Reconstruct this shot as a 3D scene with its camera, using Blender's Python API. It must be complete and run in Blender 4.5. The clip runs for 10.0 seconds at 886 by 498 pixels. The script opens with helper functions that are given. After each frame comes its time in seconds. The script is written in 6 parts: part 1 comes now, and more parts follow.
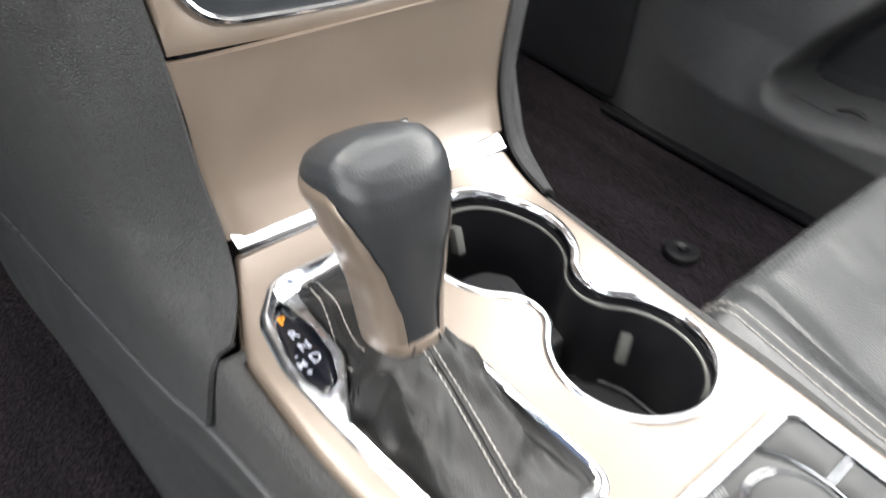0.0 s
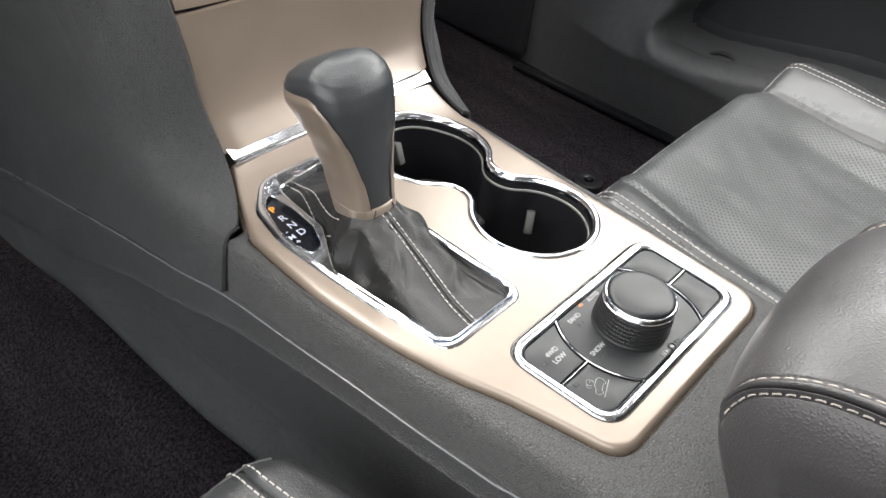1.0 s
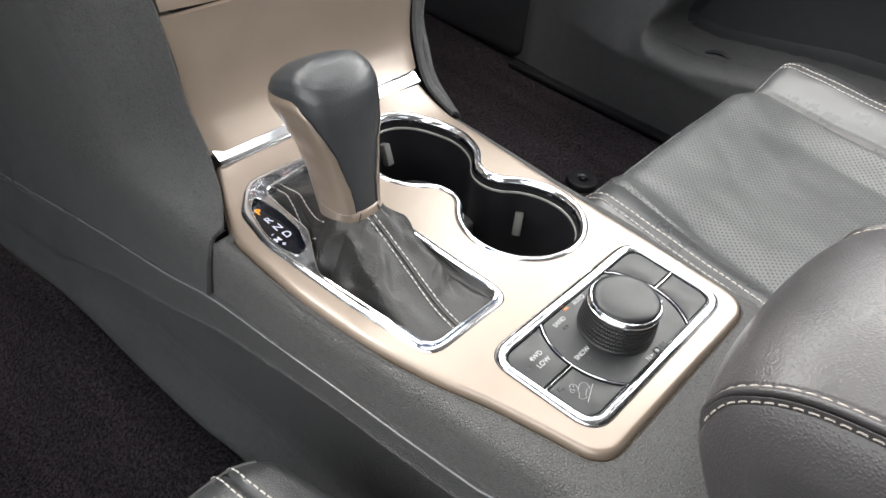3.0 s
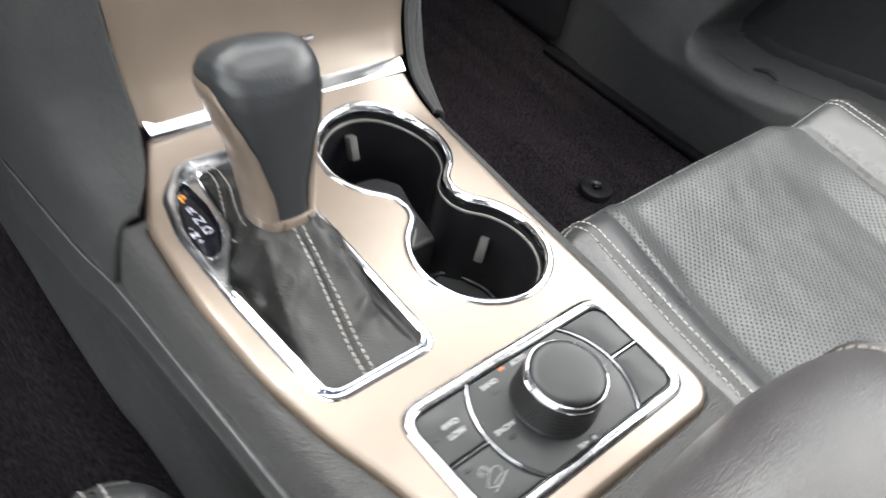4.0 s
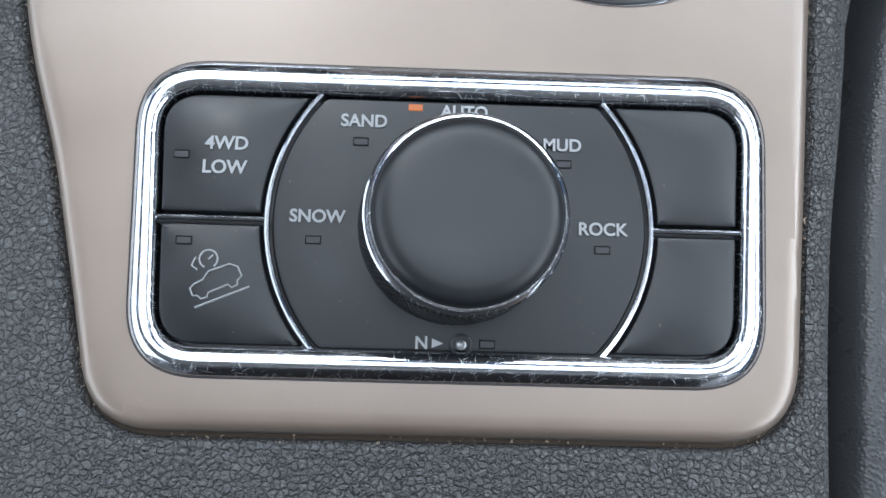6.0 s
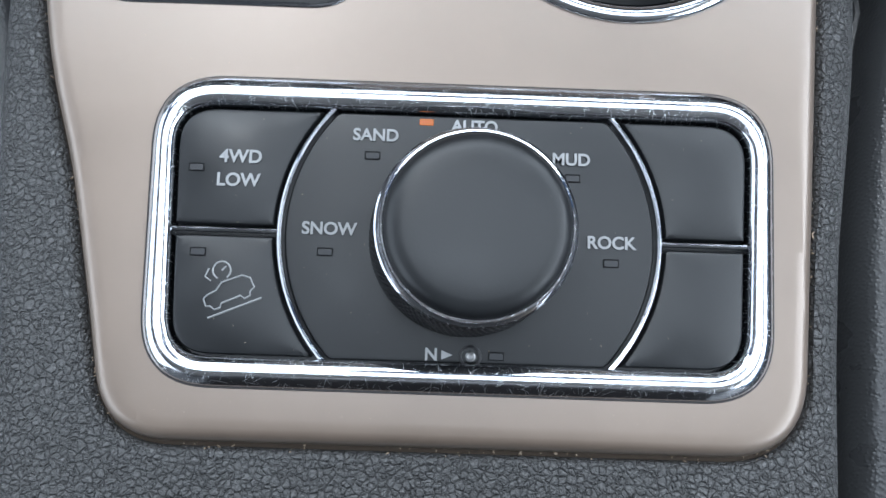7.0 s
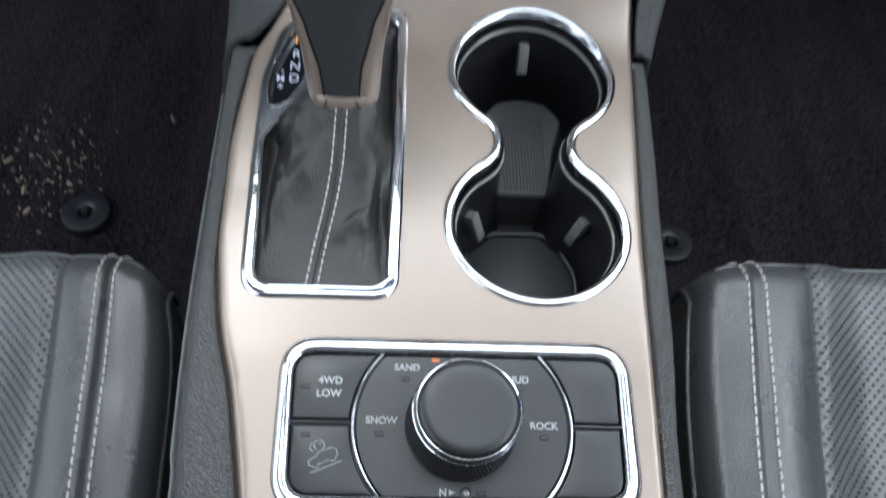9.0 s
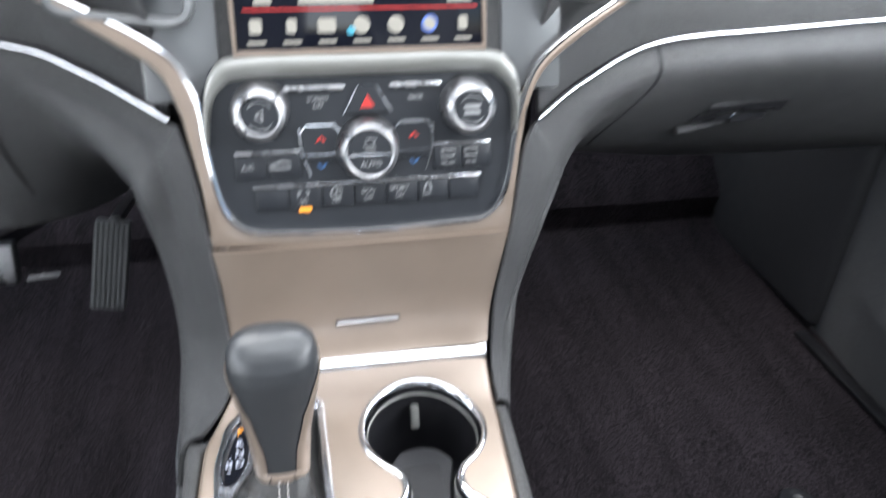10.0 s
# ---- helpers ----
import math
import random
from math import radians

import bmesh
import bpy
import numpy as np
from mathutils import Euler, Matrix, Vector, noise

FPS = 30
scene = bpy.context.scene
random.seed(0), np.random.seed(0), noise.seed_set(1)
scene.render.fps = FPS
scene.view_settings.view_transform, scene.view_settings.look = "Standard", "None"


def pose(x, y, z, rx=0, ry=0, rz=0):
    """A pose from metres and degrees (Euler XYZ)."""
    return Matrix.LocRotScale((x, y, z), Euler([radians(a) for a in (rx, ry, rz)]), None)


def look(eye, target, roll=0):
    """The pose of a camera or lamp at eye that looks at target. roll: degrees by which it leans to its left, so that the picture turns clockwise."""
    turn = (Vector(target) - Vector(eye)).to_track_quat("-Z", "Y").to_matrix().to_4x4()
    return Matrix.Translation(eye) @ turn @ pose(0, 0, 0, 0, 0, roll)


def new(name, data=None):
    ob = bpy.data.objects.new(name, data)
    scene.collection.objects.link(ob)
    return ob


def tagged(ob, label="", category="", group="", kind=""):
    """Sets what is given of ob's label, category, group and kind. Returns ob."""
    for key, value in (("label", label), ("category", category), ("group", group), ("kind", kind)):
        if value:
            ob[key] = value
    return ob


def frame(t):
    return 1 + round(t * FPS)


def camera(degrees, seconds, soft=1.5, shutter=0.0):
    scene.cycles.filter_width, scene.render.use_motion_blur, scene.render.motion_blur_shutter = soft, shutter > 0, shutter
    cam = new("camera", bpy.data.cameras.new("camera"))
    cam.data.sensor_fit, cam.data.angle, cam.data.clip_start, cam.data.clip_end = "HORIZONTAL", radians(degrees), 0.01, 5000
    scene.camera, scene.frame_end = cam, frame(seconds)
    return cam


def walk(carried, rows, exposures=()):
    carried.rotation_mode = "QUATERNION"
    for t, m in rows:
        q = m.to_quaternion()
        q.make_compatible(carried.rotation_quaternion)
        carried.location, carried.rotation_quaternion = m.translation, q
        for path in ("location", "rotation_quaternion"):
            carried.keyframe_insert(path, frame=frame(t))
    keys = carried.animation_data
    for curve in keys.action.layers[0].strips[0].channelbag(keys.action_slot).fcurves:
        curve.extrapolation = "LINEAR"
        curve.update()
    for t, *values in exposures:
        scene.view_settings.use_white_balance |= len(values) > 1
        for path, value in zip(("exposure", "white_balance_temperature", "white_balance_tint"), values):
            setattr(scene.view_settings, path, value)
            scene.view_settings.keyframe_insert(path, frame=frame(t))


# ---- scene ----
cam = camera(61.0, 10.0, shutter=0.4)
PATH = [
    (0, (-0.2180, -0.0138, 0.2745), (0.8651, 1.0703, -1.0108), 6.28),
    (0.1, (-0.2388, -0.0355, 0.2914), (0.8543, 1.0062, -1.0201), 5.69),
    (0.2, (-0.2554, -0.0531, 0.2968), (0.8518, 0.9697, -1.0177), 5.59),
    (0.4, (-0.275, -0.074, 0.299), (0.857, 0.919, -1.018), 4.7),
    (0.5, (-0.289, -0.087, 0.312), (0.831, 0.888, -1.027), 5.2),
    (1, (-0.321, -0.107, 0.316), (0.868, 0.83, -0.992), 6.6),
    (1.5, (-0.315, -0.107, 0.32), (0.879, 0.819, -0.989), 6.5),
    (2, (-0.314, -0.111, 0.316), (0.886, 0.828, -0.98), 6.2),
    (3.5, (-0.308, -0.11, 0.32), (0.858, 0.828, -1.007), 7.6),
    (4, (-0.2221, -0.0966, 0.3122), (0.8621, 0.8366, -1.0856), 13.65),
    (4.2, (-0.1733, -0.0873, 0.2946), (0.7871, 0.7770, -1.2320), 19.23),
    (4.3, (-0.1532, -0.0816, 0.2805), (0.7407, 0.7361, -1.3108), 22.74),
    (4.5, (-0.108, -0.06, 0.263), (0.601, 0.605, -1.484), 28.5),
    (4.7, (-0.0701, -0.0432, 0.2431), (0.4782, 0.4892, -1.6051), 33.30),
    (5, (-0.03, -0.031, 0.211), (0.256, 0.31, -1.739), 34.6),
    (5.2, (-0.0170, -0.0355, 0.1978), (0.1778, 0.2839, -1.7669), 29.38),
    (5.5, (-0.007, -0.031, 0.179), (0.097, 0.254, -1.798), 20.6),
    (6, (-0.006, -0.03, 0.175), (0.042, 0.244, -1.805), 11.5),
    (7.5, (-0.006, -0.031, 0.179), (0.01, 0.297, -1.794), 5.0),
    (8, (-0.006, -0.035, 0.191), (0.007, 0.365, -1.769), 4.4),
    (8.2, (-0.0072, -0.0505, 0.2065), (0.0066, 0.5007, -1.7160), 3.94),
    (8.5, (-0.013, -0.06, 0.236), (0.048, 0.63, -1.64), 7.4),
    (8.7, (-0.0197, -0.0780, 0.2640), (0.0763, 0.7738, -1.5430), 8.30),
    (9, (-0.025, -0.104, 0.301), (0.082, 0.96, -1.389), 6.7),
    (9.2, (-0.0303, -0.1223, 0.3331), (0.1062, 1.0622, -1.2726), 6.75),
    (9.4, (-0.0297, -0.1395, 0.3564), (0.1235, 1.1865, -1.1329), 5.48),
    (9.5, (-0.032, -0.15, 0.364), (0.149, 1.254, -1.049), 5.1),
    (9.7, (-0.0293, -0.1704, 0.3863), (0.1925, 1.3497, -0.8943), 3.88),
    (9.8, (-0.033, -0.172, 0.393), (0.235, 1.394, -0.821), 3.5),
    (9.9, (-0.035, -0.183, 0.4), (0.286, 1.431, -0.737), 3.1),
    (10, (-0.037, -0.186, 0.41), (0.345, 1.458, -0.663), 2.4),
]
walk(cam, [(t, look(eye, target, roll)) for t, eye, target, roll in PATH],
     exposures=[(0.0, 0.40, 7000, 10), (0.2, 0.30, 7000, 10), (0.5, 0.08, 7000, 10), (3.7, 0.08, 7000, 10), (4.0, 0.18, 6900, 9), (4.25, 0.22, 6600, 8), (4.5, -0.20, 5950, 6), (4.8, -0.45, 5700, 5), (5.2, -0.60, 5750, 6), (5.6, -0.75, 5800, 7), (7.8, -0.75, 5850, 7), (8.5, -0.65, 5950, 7), (9.0, -0.50, 6000, 7), (9.5, -0.15, 5850, 9), (10.0, 0.55, 6400, 10)])

# ---- light: daylight through the car's windows, plus an added overhead lamp ----
world = bpy.data.worlds.new("world")
scene.world = world
world.use_nodes = True
wn = world.node_tree.nodes
sky = wn.new("ShaderNodeTexSky")
sky.sky_type, sky.sun_disc = "NISHITA", False
sky.sun_elevation, sky.sun_rotation = radians(50), radians(200)
wn["Background"].inputs[1].default_value = 0.12
world.node_tree.links.new(sky.outputs[0], wn["Background"].inputs[0])

sun_data = bpy.data.lights.new("sun", "SUN")
sun_data.energy, sun_data.angle, sun_data.color = 0.8, radians(15), (1, 0.96, 0.9)
sun_ob = new("sun", sun_data)
sun_ob.matrix_world = look((-1.2, 2.2, 4.0), (0, 0, 0))


def window_light(name, eye, target, sx, sy, watts, color=(0.95, 0.98, 1.0)):
    d = bpy.data.lights.new(name, "AREA")
    d.shape, d.size, d.size_y, d.energy, d.color = "RECTANGLE", sx, sy, watts, color
    ob = new(name, d)
    ob.matrix_world = look(eye, target)
    return ob


window_light("windshield_light", (0, 0.655, 0.545), (0, 0.035, -0.235), 1.30, 0.47, 25)
window_light("open_door_light", (-0.82, -0.06, 0.38), (-0.10, 0.05, 0.0), 1.2, 0.60, 9)
window_light("passenger_window_light", (0.80, 0.00, 0.64), (0, 0.05, -0.1), 1.2, 0.34, 16)
window_light("rear_window_light", (0, -1.25, 0.55), (0, 0.1, 0.0), 1.1, 0.4, 2.5)
# Overhead fill lamp, added without a known source; also shapes the chrome reflections.
window_light("added_overhead_light", (0.05, 0.095, 0.83), (0.05, 0.095, 0.0), 0.80, 0.38, 5.5)


# ---- materials ----
def material(name, color, rough=0.5, metal=0.0, spec=0.5):
    m = bpy.data.materials.new(name)
    m.use_nodes = True
    b = m.node_tree.nodes["Principled BSDF"]
    b.inputs["Base Color"].default_value = (*color, 1)
    b.inputs["Roughness"].default_value = rough
    b.inputs["Metallic"].default_value = metal
    b.inputs["Specular IOR Level"].default_value = spec
    return m


def nodes_of(m):
    return m.node_tree.nodes, m.node_tree.links, m.node_tree.nodes["Principled BSDF"]


def noise_node(m, scale, detail=3.0, rough=0.55, kind="noise"):
    n, l, b = nodes_of(m)
    tc = n.new("ShaderNodeTexCoord")
    t = n.new("ShaderNodeTexVoronoi" if kind == "voronoi" else "ShaderNodeTexNoise")
    t.inputs["Scale"].default_value = scale
    if kind == "noise":
        t.inputs["Detail"].default_value, t.inputs["Roughness"].default_value = detail, rough
    l.new(tc.outputs["Object"], t.inputs["Vector"])
    return t


def ramp(m, sock, lo, hi, a=0.35, b=0.65):
    n, l, _ = nodes_of(m)
    r = n.new("ShaderNodeMapRange")
    r.inputs[1].default_value, r.inputs[2].default_value, r.inputs[3].default_value, r.inputs[4].default_value = a, b, lo, hi
    l.new(sock, r.inputs[0])
    return r.outputs[0]


def tint(m, sock, c0, c1, a=0.35, b=0.65):
    n, l, bs = nodes_of(m)
    f = ramp(m, sock, 0.0, 1.0, a, b)
    mix = n.new("ShaderNodeMix")
    mix.data_type = "RGBA"
    mix.inputs[6].default_value, mix.inputs[7].default_value = (*c0, 1), (*c1, 1)
    l.new(f, mix.inputs[0])
    l.new(mix.outputs[2], bs.inputs["Base Color"])
    return mix


def bump(m, sock, strength=0.3, dist=0.0004, chain=None):
    n, l, bs = nodes_of(m)
    bp = n.new("ShaderNodeBump")
    bp.inputs["Strength"].default_value, bp.inputs["Distance"].default_value = strength, dist
    l.new(sock, bp.inputs["Height"])
    if chain:
        l.new(chain.outputs[0], bp.inputs["Normal"])
    l.new(bp.outputs[0], bs.inputs["Normal"])
    return bp


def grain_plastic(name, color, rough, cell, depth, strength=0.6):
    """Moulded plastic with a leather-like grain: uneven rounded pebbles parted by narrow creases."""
    m = material(name, color, rough)
    n, l, bs = nodes_of(m)
    tc = n.new("ShaderNodeTexCoord")
    wob = noise_node(m, 0.9 / cell, 2, 0.5)
    mixv = n.new("ShaderNodeVectorMath")
    mixv.operation = "MULTIPLY_ADD"
    mixv.inputs[1].default_value = (cell * 0.9,) * 3
    l.new(wob.outputs["Color"], mixv.inputs[0])
    l.new(tc.outputs["Object"], mixv.inputs[2])
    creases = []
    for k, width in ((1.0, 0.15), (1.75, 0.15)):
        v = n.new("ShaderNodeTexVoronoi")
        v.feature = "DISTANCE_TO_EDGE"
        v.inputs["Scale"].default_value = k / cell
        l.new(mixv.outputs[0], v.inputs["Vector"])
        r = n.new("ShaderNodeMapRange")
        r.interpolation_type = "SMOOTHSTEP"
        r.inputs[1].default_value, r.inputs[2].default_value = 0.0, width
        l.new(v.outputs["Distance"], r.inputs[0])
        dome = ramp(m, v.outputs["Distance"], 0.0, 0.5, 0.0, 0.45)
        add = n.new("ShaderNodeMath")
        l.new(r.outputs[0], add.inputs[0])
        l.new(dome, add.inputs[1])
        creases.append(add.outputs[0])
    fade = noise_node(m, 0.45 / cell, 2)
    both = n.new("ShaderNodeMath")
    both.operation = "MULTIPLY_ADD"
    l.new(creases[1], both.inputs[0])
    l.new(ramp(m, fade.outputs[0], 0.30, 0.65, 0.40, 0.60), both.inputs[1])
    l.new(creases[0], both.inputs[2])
    fine = noise_node(m, 3.0 / cell, 3, 0.6)
    hgt = n.new("ShaderNodeMath")
    hgt.operation = "MULTIPLY_ADD"
    hgt.inputs[1].default_value = 0.25
    l.new(fine.outputs[0], hgt.inputs[0])
    l.new(both.outputs[0], hgt.inputs[2])
    bump(m, hgt.outputs[0], strength, depth)
    s = noise_node(m, 14, 4)
    l.new(ramp(m, s.outputs[0], rough - 0.05, rough + 0.06), bs.inputs["Roughness"])
    d = noise_node(m, 55, 5, 0.7)
    mix = tint(m, d.outputs[0], color, tuple(c * 1.18 + 0.002 for c in color), 0.5, 0.8)
    # Shade in the grain's creases is put into the base colour here.
    crease_shade = n.new("ShaderNodeMix")
    crease_shade.data_type = "RGBA"
    crease_shade.inputs[6].default_value = (*(c * 0.38 for c in color), 1)
    l.new(ramp(m, both.outputs[0], 0.0, 1.0, 0.25, 1.05), crease_shade.inputs[0])
    l.new(mix.outputs[2], crease_shade.inputs[7])
    l.new(crease_shade.outputs[2], bs.inputs["Base Color"])
    return m


def plain_plastic(name, color, rough, scale=900, depth=0.00006):
    """Fine matte plastic or rubber with faint wear."""
    m = material(name, color, rough)
    n, l, bs = nodes_of(m)
    f = noise_node(m, scale, 3)
    bump(m, f.outputs[0], 0.35, depth)
    s = noise_node(m, 45, 5, 0.65)
    l.new(ramp(m, s.outputs[0], rough - 0.08, rough + 0.08), bs.inputs["Roughness"])
    tint(m, s.outputs[0], color, tuple(c * 1.3 + 0.002 for c in color), 0.45, 0.8)
    return m


def leather(name, color, rough, cell=0.0016, depth=0.00025):
    """Soft hide: fine pebble grain, short wrinkles and worn glossy patches."""
    m = material(name, color, rough)
    n, l, bs = nodes_of(m)
    v = noise_node(m, 1 / cell, kind="voronoi")
    v.feature = "SMOOTH_F1"
    v.inputs["Smoothness"].default_value = 0.4
    inv = ramp(m, v.outputs["Distance"], 1.0, 0.0, 0.05, 0.6)
    b1 = bump(m, inv, 0.7, depth)
    f = noise_node(m, 190, 4, 0.55)
    b2 = bump(m, f.outputs[0], 0.25, 0.0005, b1)
    c = noise_node(m, 26, 4, 0.6)
    bump(m, c.outputs[0], 0.14, 0.003, b2)
    l.new(ramp(m, c.outputs[0], rough - 0.04, rough + 0.05), bs.inputs["Roughness"])
    tint(m, c.outputs[0], color, tuple(k * 1.15 for k in color), 0.4, 0.75)
    return m


def perforated(name, color, rough, pitch=0.0052, hole=0.17):
    """Leather with a staggered grid of small punched holes."""
    m = leather(name, color, rough)
    n, l, bs = nodes_of(m)
    tc = n.new("ShaderNodeTexCoord")
    masks = []
    for off in (0.0, 0.5):
        mp = n.new("ShaderNodeMapping")
        mp.inputs["Scale"].default_value = (1 / pitch, 1 / pitch, 0)
        mp.inputs["Location"].default_value = (off, off, 0)
        l.new(tc.outputs["Object"], mp.inputs["Vector"])
        fr = n.new("ShaderNodeVectorMath")
        fr.operation = "FRACTION"
        l.new(mp.outputs[0], fr.inputs[0])
        sub = n.new("ShaderNodeVectorMath")
        sub.operation = "DISTANCE"
        sub.inputs[1].default_value = (0.5, 0.5, 0)
        l.new(fr.outputs[0], sub.inputs[0])
        masks.append(ramp(m, sub.outputs["Value"], 0, 1, hole * 0.8, hole * 1.25))
    mul = n.new("ShaderNodeMath")
    mul.operation = "MULTIPLY"
    l.new(masks[0], mul.inputs[0])
    l.new(masks[1], mul.inputs[1])
    old = bs.inputs["Base Color"].links[0].from_socket
    mix = n.new("ShaderNodeMix")
    mix.data_type = "RGBA"
    mix.inputs[6].default_value = (0.002, 0.002, 0.002, 1)
    l.new(mul.outputs[0], mix.inputs[0])
    l.new(old, mix.inputs[7])
    l.new(mix.outputs[2], bs.inputs["Base Color"])
    prev = bs.inputs["Normal"].links[0].from_node
    bump(m, mul.outputs[0], 0.8, 0.0006, prev)
    return m


def chrome(name, color=(0.64, 0.65, 0.68), rough=0.10, scratch=0.18):
    """Polished chrome with fine crossing scratches and smudges."""
    m = material(name, color, rough, 1.0)
    n, l, bs = nodes_of(m)
    tc = n.new("ShaderNodeTexCoord")
    marks = None
    for turn, lo in ((37, 0.70), (-24, 0.705), (80, 0.71), (12, 0.72), (-63, 0.70)):
        mp = n.new("ShaderNodeMapping")
        mp.vector_type = "TEXTURE"
        mp.inputs["Scale"].default_value = (1 / 6500, 1 / 230, 1 / 300)
        mp.inputs["Rotation"].default_value = (0, 0, radians(turn))
        l.new(tc.outputs["Object"], mp.inputs["Vector"])
        t = n.new("ShaderNodeTexNoise")
        t.inputs["Scale"].default_value, t.inputs["Detail"].default_value = 1.0, 1
        l.new(mp.outputs[0], t.inputs["Vector"])
        r = ramp(m, t.outputs[0], 0, 1, lo, lo + 0.06)
        if marks is None:
            marks = r
        else:
            mx = n.new("ShaderNodeMath")
            mx.operation = "MAXIMUM"
            l.new(marks, mx.inputs[0])
            l.new(r, mx.inputs[1])
            marks = mx.outputs[0]
    s = noise_node(m, 60, 4)
    add = n.new("ShaderNodeMath")
    add.operation = "MULTIPLY_ADD"
    add.inputs[1].default_value = scratch * 2
    l.new(marks, add.inputs[0])
    l.new(ramp(m, s.outputs[0], rough * 0.6, rough * 1.8), add.inputs[2])
    l.new(add.outputs[0], bs.inputs["Roughness"])
    bump(m, marks, scratch * 1.5, 0.00006)
    return m


def satin_paint(name, color, rough=0.33, metal=0.5):
    m = material(name, color, rough, metal)
    n, l, bs = nodes_of(m)
    bs.inputs["Coat Weight"].default_value, bs.inputs["Coat Roughness"].default_value = 1.0, 0.28
    f = noise_node(m, 3500, 2)
    s = noise_node(m, 30, 5, 0.65)
    l.new(ramp(m, s.outputs[0], rough - 0.05, rough + 0.06), bs.inputs["Roughness"])
    tint(m, s.outputs[0], tuple(c * 0.95 for c in color), tuple(min(1, c * 1.04) for c in color))
    bump(m, f.outputs[0], 0.12, 0.00008)
    return m


def carpet_material(name, color):
    """Short pile: dark roots, paler fibre tips and trodden patches."""
    m = material(name, color, 0.95, 0.0, 0.15)
    n, l, bs = nodes_of(m)
    f = noise_node(m, 330, 5, 0.9)
    t = noise_node(m, 1500, 2, 0.6)
    c = noise_node(m, 22, 4)
    b1 = bump(m, f.outputs[0], 1.0, 0.006)
    b2 = bump(m, t.outputs[0], 0.8, 0.002, b1)
    bump(m, c.outputs[0], 0.5, 0.01, b2)
    tc = n.new("ShaderNodeTexCoord")
    mp = n.new("ShaderNodeMapping")
    mp.inputs["Scale"].default_value = (26, 3.5, 3.5)
    mp.inputs["Rotation"].default_value = (0, 0, radians(-12))
    l.new(tc.outputs["Object"], mp.inputs["Vector"])
    sw = n.new("ShaderNodeTexNoise")
    sw.inputs["Scale"].default_value, sw.inputs["Detail"].default_value = 1.0, 3
    l.new(mp.outputs[0], sw.inputs["Vector"])
    swept = ramp(m, sw.outputs[0], 0.72, 1.12, 0.38, 0.64)
    mul = n.new("ShaderNodeMath")
    mul.operation = "MULTIPLY"
    l.new(ramp(m, f.outputs[0], 0.0, 1.0, 0.42, 0.62), mul.inputs[0])
    l.new(swept, mul.inputs[1])
    tint(m, mul.outputs[0], tuple(k * 0.22 for k in color), (color[0] * 3.8, color[1] * 3.6, color[2] * 3.8), 0.1, 1.0)
    return m


def glow(name, color, strength):
    m = material(name, (0.02, 0.02, 0.02), 0.4)
    _, _, b = nodes_of(m)
    b.inputs["Emission Color"].default_value = (*color, 1)
    b.inputs["Emission Strength"].default_value = strength
    return m


TRIM = satin_paint("champagne_paint", (0.245, 0.190, 0.151), 0.40, 0.35)
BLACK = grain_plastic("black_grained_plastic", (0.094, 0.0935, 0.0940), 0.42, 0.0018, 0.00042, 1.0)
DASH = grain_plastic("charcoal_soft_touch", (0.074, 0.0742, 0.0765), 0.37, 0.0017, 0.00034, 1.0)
SMOOTHB = material("smooth_black_plastic", (0.012, 0.012, 0.014), 0.32)
WELL = plain_plastic("cup_well_plastic", (0.010, 0.010, 0.012), 0.38)
RUBBER = plain_plastic("grey_rubber", (0.034, 0.035, 0.038), 0.50)
WELLMAT = plain_plastic("dark_rubber", (0.034, 0.034, 0.037), 0.46)
TAB = plain_plastic("pale_rubber", (0.11, 0.11, 0.105), 0.6)
BUTTON = plain_plastic("matte_button", (0.011, 0.012, 0.0135), 0.40, 1500, 0.00004)
STACKB = plain_plastic("stack_black", (0.013, 0.015, 0.019), 0.42, 1200, 0.00004)
GRIP = material("knurled_black", (0.012, 0.012, 0.013), 0.45)
CHROME = chrome("chrome")
CLEANCHROME = chrome("clean_chrome", (0.64, 0.65, 0.68), 0.09, 0.02)
KNOBSILVER = chrome("brushed_silver", (0.30, 0.30, 0.31), 0.32, 0.03)
SOFTCHROME = chrome("satin_chrome", (0.66, 0.67, 0.69), 0.2, 0.04)
DARKCHROME = chrome("dark_chrome", (0.42, 0.43, 0.46), 0.13, 0.06)
KNOBLEATHER = leather("smooth_black_leather", (0.030, 0.032, 0.035), 0.37, 0.0011, 0.00008)
BOOT = leather("boot_leather", (0.0140, 0.0137, 0.0138), 0.46, 0.0012, 0.00020)
SEAT = leather("seat_leather", (0.043, 0.044, 0.046), 0.29, 0.0012, 0.00014)
REST = leather("armrest_leather", (0.044, 0.0415, 0.043), 0.36, 0.0013, 0.00020)
PERF = perforated("perforated_leather", (0.074, 0.077, 0.079), 0.36, 0.0058, 0.165)
TAN_THREAD = material("tan_thread", (0.36, 0.325, 0.30), 0.85)
THREAD = material("pale_thread", (0.50, 0.475, 0.45), 0.8)
CARPET = carpet_material("dark_carpet", (0.0245, 0.0212, 0.0240))
GLASS = material("display_glass", (0.006, 0.007, 0.012), 0.08)
LETTER = material("printed_letter", (0.32, 0.325, 0.33), 0.6)
LED_OFF = material("unlit_indicator", (0.022, 0.023, 0.026), 0.5)
LED_ORANGE = glow("lit_amber", (1.0, 0.23, 0.0), 1.0)
LED_YELLOW = glow("lit_yellow_amber", (1.0, 0.36, 0.02), 1.7)
LED_WHITE = glow("lit_white", (0.75, 0.8, 1.0), 1.0)
RED = glow("lit_red", (1.0, 0.03, 0.02), 0.7)
